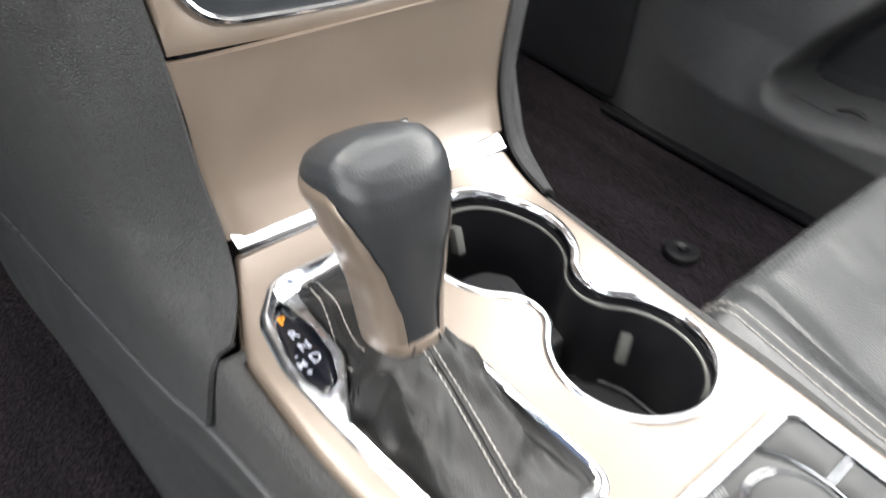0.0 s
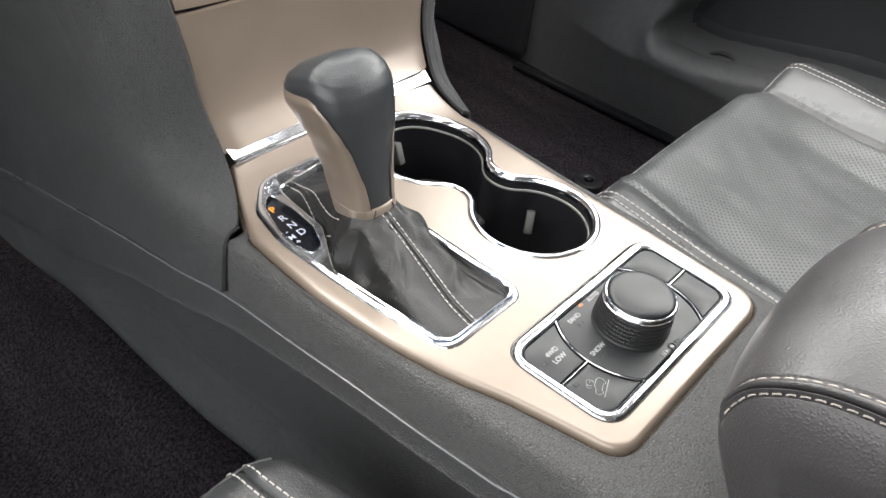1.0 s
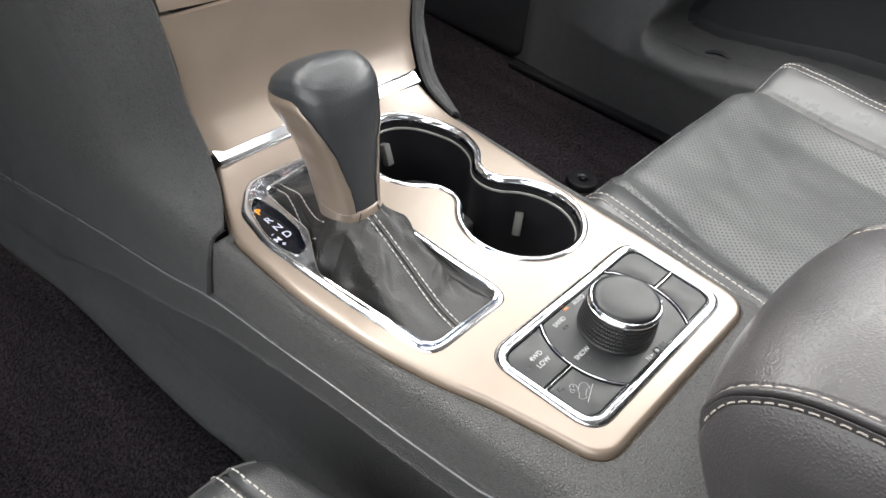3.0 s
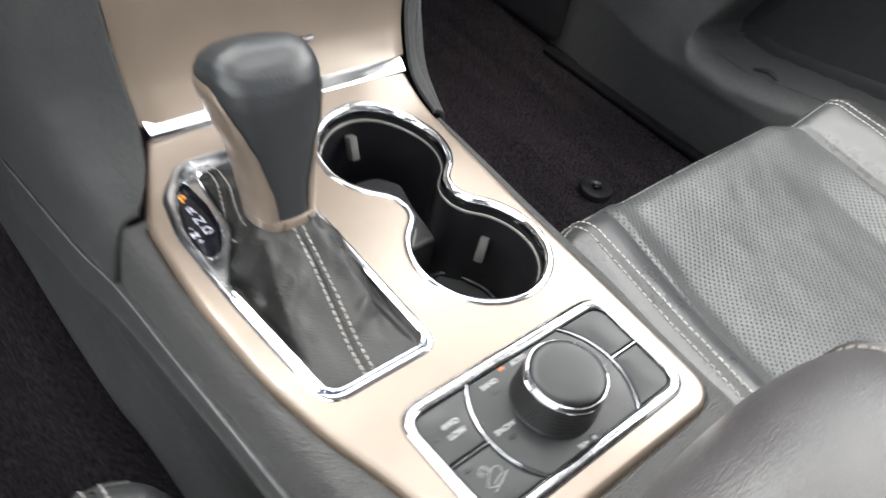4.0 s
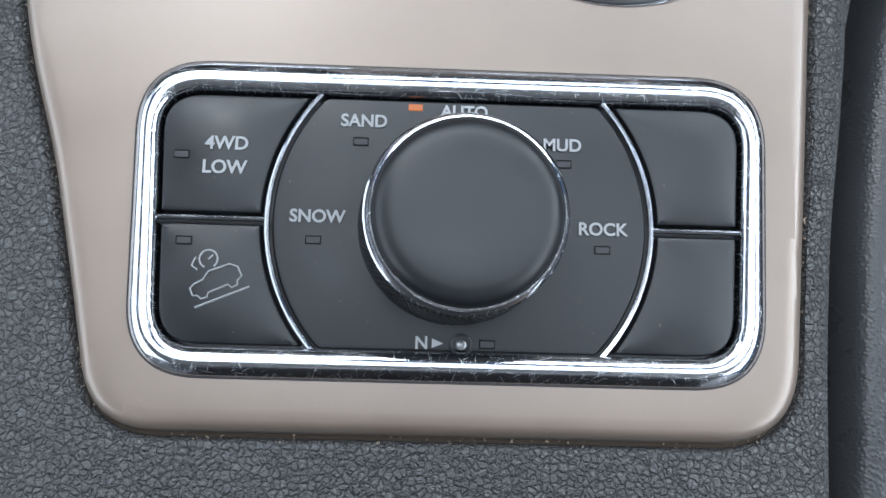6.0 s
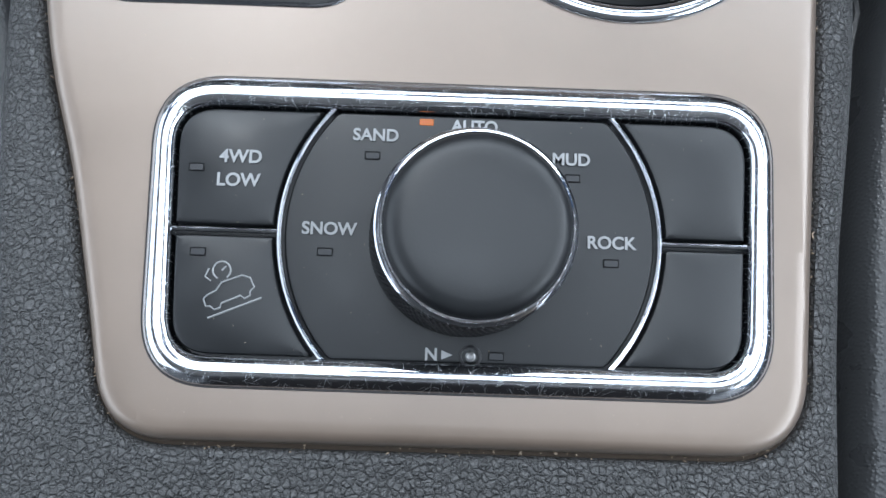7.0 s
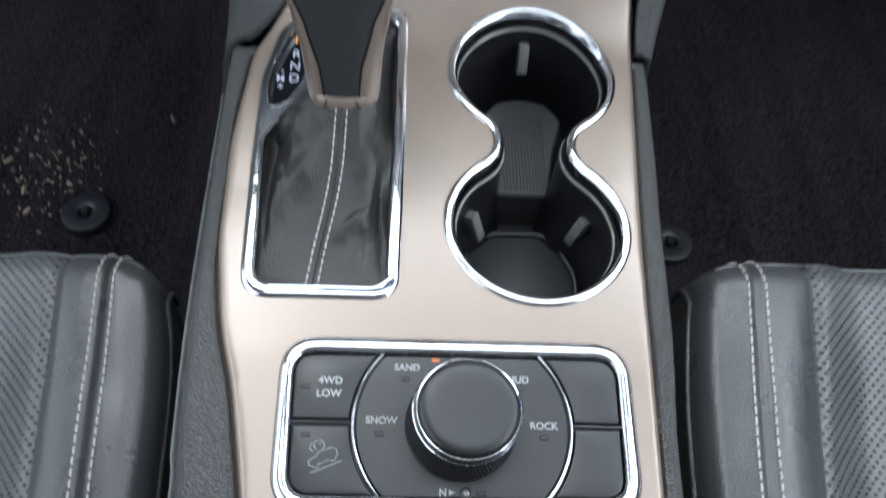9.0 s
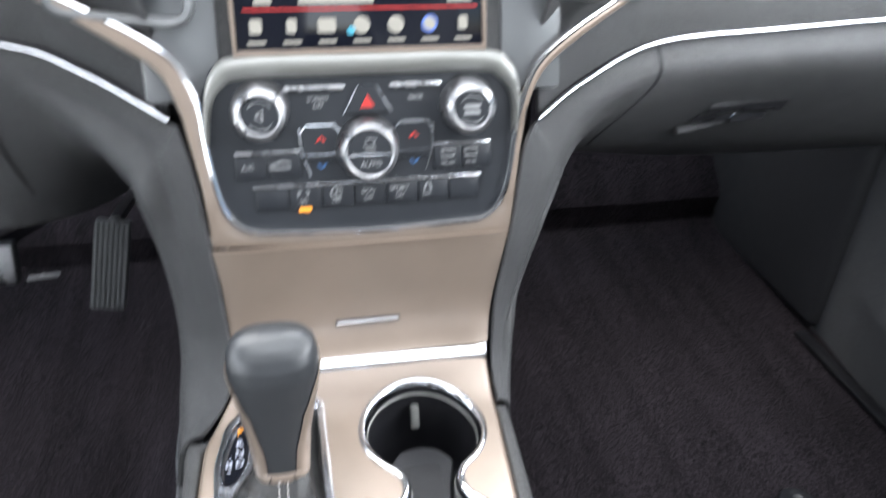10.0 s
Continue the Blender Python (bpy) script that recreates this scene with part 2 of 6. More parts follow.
BLUE = glow("lit_blue", (0.05, 0.25, 0.7), 0.5)
SILVER = satin_paint("satin_silver_paint", (0.23, 0.23, 0.215), 0.45, 0.3)
GREYPANEL = satin_paint("grey_satin_panel", (0.12, 0.125, 0.13), 0.45, 0.2)
PEDAL = plain_plastic("worn_pedal_rubber", (0.075, 0.077, 0.080), 0.5)
DIRT = material("dust_and_crumbs", (0.34, 0.27, 0.20), 0.9)
GRIME = material("brown_grime", (0.055, 0.040, 0.028), 0.95)
STEEL = chrome("zinc_steel", (0.30, 0.30, 0.30), 0.42, 0.1)
RIDGE = plain_plastic("worn_ridge_plastic", (0.115, 0.118, 0.125), 0.32, 1200, 0.00003)
ASPHALT = plain_plastic("asphalt", (0.05, 0.05, 0.05), 0.9, 120, 0.004)
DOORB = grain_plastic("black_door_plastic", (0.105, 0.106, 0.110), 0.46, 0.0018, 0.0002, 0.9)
LINER = plain_plastic("grey_headliner", (0.40, 0.39, 0.38), 0.9, 500, 0.0003)


# ---- building helpers ----
def finish(bm, name, mat, sharp=38):
    me = bpy.data.meshes.new(name)
    bmesh.ops.recalc_face_normals(bm, faces=bm.faces)
    bm.to_mesh(me)
    bm.free()
    me.materials.append(mat)
    me.shade_smooth()
    me.set_sharp_from_angle(angle=radians(sharp))
    return me


def part(name, bm, mat, parent=None, label="", sharp=38, place=None):
    ob = new(name, finish(bm, name, mat, sharp))
    ob.parent = parent
    if place is not None:
        ob.matrix_local = place
    return tagged(ob, label) if label else ob


def thing(name, label, category, group="", kind="", place=None):
    ob = new(name)
    ob.empty_display_size = 0.02
    if place is not None:
        ob.matrix_world = place
    return tagged(ob, label, category, group, kind)


def eased(loop, times=2):
    for _ in range(times):
        loop = [(loop[i - 1] + loop[i] * 2 + loop[(i + 1) % len(loop)]) / 4 for i in range(len(loop))]
    return loop


def rounded(points, step=0.0025):
    """A closed outline from corners (x, y, radius), evenly stepped."""
    out = []
    n = len(points)
    for i in range(n):
        p, q, r = (Vector(points[j][:2]) for j in (i, (i - 1) % n, (i + 1) % n))
        rad = points[i][2]
        a, b = (q - p).normalized(), (r - p).normalized()
        ang = a.angle(b)
        cut = min(rad / max(math.tan(ang / 2), 1e-4), (q - p).length * 0.48, (r - p).length * 0.48)
        k = max(3, int(rad * (math.pi - ang) / step) + 2) if rad > 0 else 1
        for j in range(k):
            t = j / max(1, k - 1)
            u, v, w = p + a * cut, p, p + b * cut
            out.append(u * (1 - t) ** 2 + v * 2 * t * (1 - t) + w * t * t)
    return resample(out, step)


def resample(pts, step, closed=True):
    pts = [Vector(p) for p in pts]
    if closed:
        pts = pts + [pts[0]]
    lens = [0.0]
    for a, b in zip(pts, pts[1:]):
        lens.append(lens[-1] + (b - a).length)
    n = max(3, round(lens[-1] / step))
    out, k = [], 0
    for i in range(n if closed else n + 1):
        d = lens[-1] * i / n
        while k < len(lens) - 2 and lens[k + 1] < d:
            k += 1
        f = (d - lens[k]) / max(lens[k + 1] - lens[k], 1e-9)
        out.append(pts[k].lerp(pts[k + 1], min(1, f)))
    return out


def inset(loop, d):
    """Moves a counter-clockwise outline inwards by d."""
    out, n = [], len(loop)
    for i in range(n):
        t = (loop[(i + 1) % n] - loop[i - 1]).normalized()
        out.append(loop[i] + Vector((-t.y, t.x)) * d)
    return out


def ccw(loop):
    s = sum(a.x * b.y - b.x * a.y for a, b in zip(loop, loop[1:] + loop[:1]))
    return loop if s > 0 else loop[::-1]


def spline(points, per=8):
    """A smooth open curve through the points."""
    p = [Vector(q) for q in points]
    p = [p[0] * 2 - p[1]] + p + [p[-1] * 2 - p[-2]]
    out = []
    for i in range(1, len(p) - 2):
        for j in range(per):
            t = j / per
            a, b, c, d = p[i - 1:i + 3]
            out.append(0.5 * (2 * b + (c - a) * t + (2 * a - 5 * b + 4 * c - d) * t * t + (3 * b - a - 3 * c + d) * t ** 3))
    return out + [p[-2]]


def skin(bm, rings, closed=True, cap_start=False, cap_end=False):
    """Faces between rings of equal length; returns the vertices."""
    vs = [[bm.verts.new(p) for p in r] for r in rings]
    n = len(rings[0])
    for a, b in zip(vs, vs[1:]):
        for i in range(n if closed else n - 1):
            j = (i + 1) % n
            bm.faces.new((a[i], a[j], b[j], b[i]))
    if cap_start:
        bm.faces.new(vs[0])
    if cap_end:
        bm.faces.new(vs[-1][::-1])
    return vs


def zs(y, x=0.0):
    """The console's top: it rises towards the dashboard and falls off a little to both sides."""
    crown = 0.0035 * min(1.44, (max(0.0, abs(x) - 0.055) / 0.05) ** 2) * max(0.0, min(1.0, (y - 0.03) / 0.09))
    return 0.0125 * max(0.0, (y - 0.215) / 0.053) ** 2 - crown


def at_z(loop, z, follow=True):
    return [Vector((p.x, p.y, z + (zs(p.y, p.x) if follow else 0))) for p in loop]


def plate(outer, holes, edge, depth=0.006, follow=True):
    """A plate from a counter-clockwise outline with holes. edge: (inset, z) from its foot up to its top face."""
    bm = bmesh.new()
    rings = [at_z(inset(outer, d), z, False) for d, z in edge]
    vs = skin(bm, rings)
    top = edge[-1][1]
    loops = [vs[-1]]
    for h in holes:
        hv = skin(bm, [at_z(h, top - depth, False), at_z(h, top, False)])
        loops.append(hv[-1])
    edges = []
    for lp in loops:
        for i in range(len(lp)):
            e = bm.edges.get((lp[i], lp[(i + 1) % len(lp)]))
            edges.append(e)
    bmesh.ops.triangle_fill(bm, use_beauty=True, use_dissolve=False, edges=edges)
    if follow:
        cut_planes = [((0, 0.030 + 0.016 * k, 0), (0, 1, 0)) for k in range(12)] + [((0, 0.216 + 0.006 * k, 0), (0, 1, 0)) for k in range(9)]
        cut_planes += [((sx * (0.055 + 0.009 * k), 0, 0), (1, 0, 0)) for sx in (-1, 1) for k in range(7)]
        for co, no in cut_planes:
            bmesh.ops.bisect_plane(bm, geom=bm.verts[:] + bm.edges[:] + bm.faces[:], dist=1e-6, plane_co=co, plane_no=no)
        for v in bm.verts:
            v.co.z += zs(v.co.y, v.co.x)
    return bm


def frame_ring(outer, width, profile, follow=True):
    """A frame swept round an outline. profile: (share of the width from the outside, z)."""
    bm = bmesh.new()
    rings = [at_z(inset(outer, width * s), z, follow) for s, z in profile]
    skin(bm, rings)
    return bm


def between(outer, inner, profile, follow=True):
    """A frame between two outlines, each outer point joined to the inner point that its normal meets."""
    n = 260
    o, pool = even(outer, n), even(inner, 1600)
    pick = [min(range(1600), key=lambda k: (pool[k] - p).length) for p in o]
    base = pick[0]
    run = [0]
    for a, b in zip(pick, pick[1:]):
        run.append(run[-1] + (b - a + 800) % 1600 - 800)
    for _ in range(6):
        run = [(run[i - 1] - (1600 if i == 0 else 0) + 2 * run[i] + run[(i + 1) % n] + (1600 if i == n - 1 else 0)) / 4 for i in range(n)]
    i = [pool[int(round(r + base)) % 1600] for r in run]
    bm = bmesh.new()
    skin(bm, [[Vector((*(a.lerp(b, s)), z + (zs(a.lerp(b, s).y, a.lerp(b, s).x) if follow else 0))) for a, b in zip(o, i)] for s, z in profile])
    return bm


def even(loop, n):
    total = sum((a - b).length for a, b in zip(loop, loop[1:] + loop[:1]))
    r = resample(loop, total / n)
    return (r + r[:1] * n)[:n]


def tube(points, r, n=8, closed=False, flat=1.0, bm=None):
    bm = bm or bmesh.new()
    p = [Vector(q) for q in points]
    rings, up = [], None
    for i in range(len(p)):
        t = (p[(i + 1) % len(p)] - p[i - 1]) if closed else (p[min(i + 1, len(p) - 1)] - p[max(i - 1, 0)])
        t.normalize()
        if up is None:
            up = Vector((0, 0, 1)) if abs(t.z) < 0.9 else Vector((0, 1, 0))
        side = t.cross(up).normalized()
        up = side.cross(t).normalized()
        rings.append([p[i] + side * (r * math.cos(k * 2 * math.pi / n)) + up * (r * flat * math.sin(k * 2 * math.pi / n)) for k in range(n)])
    if closed:
        rings.append(rings[0])
    skin(bm, rings, True, not closed, not closed)
    if closed:
        bmesh.ops.remove_doubles(bm, verts=bm.verts, dist=1e-7)
    return bm


def stitches(lines, pitch=0.0046, share=0.78, r=0.0005, lift=0.0):
    """Rows of thread along lines of points."""
    bm = bmesh.new()
    for line in lines:
        pts = resample(line, pitch / 6, closed=False)
        k = 6
        for i in range(0, len(pts) - k, k):
            seg = [q + Vector((0, 0, lift)) for q in pts[i:i + max(3, round(k * share)) + 1]]
            seg = [seg[0] - Vector((0, 0, r * 0.9)), *seg[1:-1], seg[-1] - Vector((0, 0, r * 0.9))]
            tube(seg, r, 6, bm=bm)
    return bm


def block(x0, x1, y0, y1, z0, z1, bevel=0.002, seg=2, bm=None):
    own = bmesh.new()
    bmesh.ops.create_cube(own, size=1, matrix=Matrix.Translation(((x0 + x1) / 2, (y0 + y1) / 2, (z0 + z1) / 2)) @ Matrix.Diagonal((x1 - x0, y1 - y0, z1 - z0, 1)))
    if bevel:
        bmesh.ops.bevel(own, geom=own.edges[:], offset=bevel, segments=seg, profile=0.5, affect="EDGES")
    if bm is None:
        return own
    me = bpy.data.meshes.new("tmp")
    own.to_mesh(me)
    own.free()
    bm.from_mesh(me)
    bpy.data.meshes.remove(me)
    return bm


def lathe(profile, centre, n=64, cap=True):
    """Turned shape. profile: (radius, z) from foot to top."""
    bm = bmesh.new()
    rings = [[Vector((centre[0] + r * math.cos(a * 2 * math.pi / n), centre[1] + r * math.sin(a * 2 * math.pi / n), centre[2] + z)) for a in range(n)] for r, z in profile]
    skin(bm, rings, True, False, cap)
    return bm


def lettering(name, body, size, place, mat, parent, label="", depth=0.00008, bold=0.0):
    cu = bpy.data.curves.new(name, "FONT")
    cu.body, cu.size, cu.align_x, cu.align_y, cu.extrude, cu.offset = body, size, "CENTER", "CENTER", depth, bold
    tmp = bpy.data.objects.new(name, cu)
    scene.collection.objects.link(tmp)
    me = bpy.data.meshes.new_from_object(tmp.evaluated_get(bpy.context.evaluated_depsgraph_get()))
    bpy.data.objects.remove(tmp)
    me.materials.clear()
    me.materials.append(mat)
    ob = new(name, me)
    ob.parent = parent
    ob.matrix_local = place
    return tagged(ob, label) if label else ob


def sheet(rows, thick=0.0, bm=None):
    """A surface through rows of points, with thickness behind it."""
    bm = bm or bmesh.new()
    skin(bm, rows, False)
    if thick:
        bmesh.ops.recalc_face_normals(bm, faces=bm.faces)
        bmesh.ops.solidify(bm, geom=bm.faces[:], thickness=thick)
    return bm


def loft(curves, per=8, across=6):
    """Rows through several guide curves with equal numbers of points, smooth both ways."""
    guides = [spline(c, per) for c in curves]
    rows = [spline([g[i] for g in guides], across) for i in range(len(guides[0]))]
    return rows

def along(table, y):
    for a, b in zip(table, table[1:]):
        if y <= b[0]:
            return a[1] + (b[1] - a[1]) * max(0.0, (y - a[0]) / (b[0] - a[0]))
    return table[-1][1]


def ease(t):
    t = max(0.0, min(1.0, t))
    return t * t * (3 - 2 * t)


# ---- the car's shell ----
FLOOR = -0.315


def foot_z(y):
    """Where the console's driver-side flank meets the carpet that climbs the tunnel."""
    return -0.236 - 0.12 * max(0.0, y - 0.42)


def floor_z(x, y):
    f = max(0.0, min(1.0, (x + 0.262) / 0.118)) if x < 0 else 0.0
    return FLOOR + (foot_z(y) - FLOOR) * f * f * (3 - 2 * f)


FW = [(-1.3, FLOOR), (0.70, FLOOR), (0.92, FLOOR + 0.10), (1.08, 0.0), (1.11, 0.30)]
bm = bmesh.new()
rows = []
for x in [-0.80 + 0.035 * k for k in range(15)] + [-0.275 + 0.008 * k for k in range(20)] + [-0.10 + 0.036 * k for k in range(26)]:
    prof = resample(spline([(x, y, z) for y, z in FW], 14), 0.025, closed=False)
    rows.append([p + Vector((0, 0, floor_z(x, p.y) - FLOOR + 0.004 * noise.noise(p * 9))) for p in prof])
tagged(part("floor", sheet(rows, 0.0, bm), CARPET), "dark charcoal carpet of the footwells, with loose fibres", "carpet", kind="structure")


def shell_panel(name, verts, label, mat=LINER):
    bm = bmesh.new()
    bm.faces.new([bm.verts.new(v) for v in verts])
    bmesh.ops.solidify(bm, geom=bm.faces[:], thickness=0.03)
    return tagged(part(name, bm, mat), label, name.split("_")[0], kind="structure")


# The unseen roof is cut open only for the added overhead lamp.
bm = plate(ccw([Vector(v) for v in ((-0.74, -1.25), (0.74, -1.25), (0.74, 0.32), (-0.74, 0.32))]), [ccw(rounded([(-0.37, -0.11, 0.05), (0.47, -0.11, 0.05), (0.47, 0.295, 0.05), (-0.37, 0.295, 0.05)], 0.02))], [(0, 0.80), (0, 0.815)], 0.015, False)
tagged(part("ceiling", bm, LINER), "pale grey cloth headliner with an opening for the added overhead lamp", "ceiling", kind="structure")
shell_panel("wall_rear", [(-0.85, -1.35, FLOOR), (0.85, -1.35, FLOOR), (0.80, -1.35, 0.32), (-0.80, -1.35, 0.32)], "dark rear wall of the cabin", DASH)
shell_panel("wall_driver_side", [(-0.80, -1.35, FLOOR - 0.02), (-0.80, 1.0, FLOOR - 0.02), (-0.80, 1.0, FLOOR + 0.05), (-0.80, -1.35, FLOOR + 0.05)], "dark sill under the open driver door", DASH)
bm = bmesh.new()
bmesh.ops.create_grid(bm, x_segments=24, y_segments=24, size=40, matrix=Matrix.Translation((0, 0, -0.82)))
tagged(part("ground", bm, ASPHALT), "grey asphalt outside the open driver door", "ground", kind="structure")
shell_panel("wall_front", [(-0.85, 1.15, FLOOR), (0.85, 1.15, FLOOR), (0.85, 1.15, 0.32), (-0.85, 1.15, 0.32)], "dark bulkhead ahead of the footwells", DASH)
for s in (-1, 1):
    shell_panel("pillar", [(s * 0.80, 0.80, 0.25), (s * 0.80, 0.72, 0.25), (s * 0.70, 0.28, 0.80), (s * 0.70, 0.36, 0.80)], "pale grey windscreen pillar trim")

# ---- dashboard: side panels that run from the console into the dash ----
dash = thing("dashboard", "charcoal soft-touch dashboard with thin chrome lines", "dashboard")
A = [(-0.1150, 0.2255, -0.0048), (-0.1068, 0.236, -0.0030), (-0.0960, 0.254, 0.004), (-0.0905, 0.273, 0.024), (-0.0925, 0.287, 0.055), (-0.097, 0.297, 0.112),
     (-0.102, 0.313, 0.16), (-0.109, 0.327, 0.188), (-0.118, 0.342, 0.193), (-0.176, 0.378, 0.217), (-0.235, 0.398, 0.233), (-0.40, 0.415, 0.248), (-0.80, 0.42, 0.25)]
M = [(-0.1225, 0.2245, -0.0070), (-0.118, 0.240, -0.0060), (-0.111, 0.265, 0.001), (-0.110, 0.288, 0.012), (-0.111, 0.304, 0.035), (-0.116, 0.316, 0.08),
     (-0.121, 0.328, 0.125), (-0.128, 0.338, 0.155), (-0.135, 0.350, 0.172), (-0.180, 0.382, 0.196), (-0.240, 0.400, 0.213), (-0.40, 0.416, 0.226), (-0.80, 0.42, 0.226)]
B = [(-0.1278, 0.2215, -0.013), (-0.129, 0.243, -0.013), (-0.131, 0.280, -0.006), (-0.132, 0.312, 0.0), (-0.134, 0.335, 0.02), (-0.138, 0.350, 0.049),
     (-0.143, 0.361, 0.074), (-0.150, 0.374, 0.104), (-0.160, 0.386, 0.130), (-0.198, 0.400, 0.163), (-0.246, 0.410, 0.186), (-0.40, 0.42, 0.200), (-0.80, 0.42, 0.20)]
C = [(-0.1345, 0.2185, -0.043), (-0.137, 0.262, -0.052), (-0.139, 0.305, -0.060), (-0.140, 0.346, -0.068), (-0.141, 0.400, -0.082), (-0.142, 0.470, -0.100),
     (-0.143, 0.600, -0.139), (-0.147, 0.800, -0.15), (-0.165, 0.780, 0.00), (-0.206, 0.560, 0.030), (-0.270, 0.466, 0.050), (-0.40, 0.462, 0.055), (-0.80, 0.462, 0.055)]
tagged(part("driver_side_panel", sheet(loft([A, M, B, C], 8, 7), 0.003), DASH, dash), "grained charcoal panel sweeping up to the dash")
part("seam", tube(spline([(-0.2535, 0.3985, 0.230), (-0.2547, 0.3990, 0.214), (-0.2616, 0.4078, 0.1886), (-0.2608, 0.4180, 0.1576), (-0.2601, 0.4310, 0.125), (-0.2560, 0.4500, 0.0871)], 8), 0.0012, 6), GRIP, dash, "dark curved joint")
AR = [(0.1070, 0.2265, -0.0045), (0.1085, 0.245, 0.0000), (0.1105, 0.262, 0.008), (0.1135, 0.276, 0.026), (0.118, 0.288, 0.055), (0.1285, 0.297, 0.112),
      (0.1375, 0.314, 0.165), (0.148, 0.330, 0.178), (0.160, 0.347, 0.178), (0.205, 0.373, 0.197), (0.283, 0.405, 0.217), (0.40, 0.412, 0.223), (0.55, 0.414, 0.229), (0.80, 0.414, 0.229)]
MR = [(0.1120, 0.2265, -0.0065), (0.1165, 0.247, -0.001), (0.1200, 0.267, 0.007), (0.1245, 0.282, 0.023), (0.1315, 0.2935, 0.045), (0.148, 0.307, 0.085),
      (0.166, 0.326, 0.122), (0.1735, 0.335, 0.133), (0.182, 0.345, 0.144), (0.216, 0.370, 0.169), (0.278, 0.387, 0.190), (0.395, 0.396, 0.192), (0.55, 0.397, 0.192), (0.80, 0.397, 0.192)]
BR = [(0.1158, 0.2265, -0.014), (0.122, 0.25, -0.010), (0.129, 0.275, -0.002), (0.135, 0.296, 0.012), (0.143, 0.322, 0.034), (0.160, 0.345, 0.074),
      (0.178, 0.366, 0.108), (0.186, 0.376, 0.118), (0.195, 0.386, 0.124), (0.212, 0.402, 0.126), (0.242, 0.428, 0.117), (0.40, 0.472, 0.095), (0.55, 0.472, 0.090), (0.80, 0.472, 0.090)]
CR = [(0.1185, 0.2265, -0.055), (0.132, 0.29, -0.075), (0.14, 0.36, -0.09), (0.145, 0.43, -0.11), (0.15, 0.50, -0.13), (0.155, 0.58, -0.13),
      (0.175, 0.60, -0.02), (0.19, 0.60, 0.03), (0.205, 0.59, 0.05), (0.24, 0.56, 0.055), (0.30, 0.55, 0.05), (0.40, 0.55, 0.04), (0.55, 0.55, 0.035), (0.80, 0.55, 0.035)]
PASS = loft([AR, MR, BR, CR], 8, 7)
tagged(part("passenger_side_panel", sheet(PASS, 0.003), DASH, dash), "grained charcoal panel under the chrome line")
part("chrome_line", tube(spline([(-0.117, 0.338, 0.1945), (-0.176, 0.374, 0.2195), (-0.235, 0.395, 0.2355), (-0.40, 0.411, 0.251), (-0.80, 0.417, 0.253)], 10), 0.0026, 10), CLEANCHROME, dash, "thin bright chrome line")
part("chrome_line", tube(spline([(0.159, 0.343, 0.180), (0.205, 0.369, 0.1995), (0.283, 0.401, 0.2195), (0.40, 0.409, 0.2255), (0.55, 0.411, 0.2315), (0.80, 0.411, 0.2315)], 10), 0.0026, 10), CLEANCHROME, dash, "thin bright chrome line")
# upper pads behind the chrome lines, up to the windscreen
up = [[(-0.118, 0.346, 0.196), (-0.176, 0.382, 0.221), (-0.235, 0.402, 0.237), (-0.40, 0.42, 0.252), (-0.80, 0.425, 0.255)],
      [(-0.120, 0.350, 0.235), (-0.178, 0.375, 0.255), (-0.235, 0.395, 0.275), (-0.40, 0.42, 0.30), (-0.80, 0.43, 0.30)],
      [(-0.125, 0.365, 0.33), (-0.178, 0.375, 0.33), (-0.235, 0.40, 0.335), (-0.40, 0.46, 0.34), (-0.80, 0.48, 0.33)],
      [(-0.125, 0.80, 0.34), (-0.178, 0.80, 0.34), (-0.235, 0.80, 0.34), (-0.40, 0.80, 0.34), (-0.80, 0.80, 0.33)]]
part("upper_pad", sheet(loft(up, 6, 5), 0.003), DASH, dash)
up = [[(0.162, 0.351, 0.181), (0.205, 0.377, 0.200), (0.283, 0.409, 0.220), (0.40, 0.416, 0.226), (0.80, 0.42, 0.232)],
      [(0.155, 0.350, 0.235), (0.205, 0.385, 0.245), (0.283, 0.415, 0.255), (0.40, 0.425, 0.26), (0.80, 0.43, 0.265)],
      [(0.16, 0.37, 0.33), (0.205, 0.40, 0.33), (0.283, 0.45, 0.33), (0.40, 0.47, 0.33), (0.80, 0.48, 0.33)],
      [(0.16, 0.80, 0.34), (0.205, 0.80, 0.34), (0.283, 0.80, 0.34), (0.40, 0.80, 0.34), (0.80, 0.80, 0.33)]]
part("upper_pad", sheet(loft(up, 6, 5), 0.003), DASH, dash)
part("centre_pad", block(-0.13, 0.165, 0.368, 0.80, 0.10, 0.335, 0.01), DASH, dash)

# ---- glove box ----
glove = thing("glove_box", "closed charcoal glove box door with a recessed handle", "glove box")
FACE = [list(r) for r in zip(*PASS)][:15]


def on_dash(x, z, out=0.0):
    """The point of the dash's swept face at a place across and up."""
    p = min((q for r in FACE for q in r), key=lambda q: (q.x - x) ** 2 + (q.z - z) ** 2)
    return Vector((x, p.y - out, z))


DOOR_COL = min(range(len(FACE[0])), key=lambda k: abs(FACE[0][k].x - 0.284))
face = [[p + Vector((0, -0.0022 if i else -0.0004, 0)) for p in r[DOOR_COL:-16]] for i, r in enumerate(FACE)]
part("door", sheet([[r[0] + Vector((0, 0.0024, 0))] + r for r in face], 0.002), DASH, glove)
part("seam", tube([r[0] + Vector((-0.0012, -0.0004, 0)) for r in face], 0.0024, 6), SMOOTHB, glove, "dark curved joint")
recess = [(0.334, 0.124), (0.424, 0.128), (0.440, 0.154), (0.354, 0.152)]
rows = []
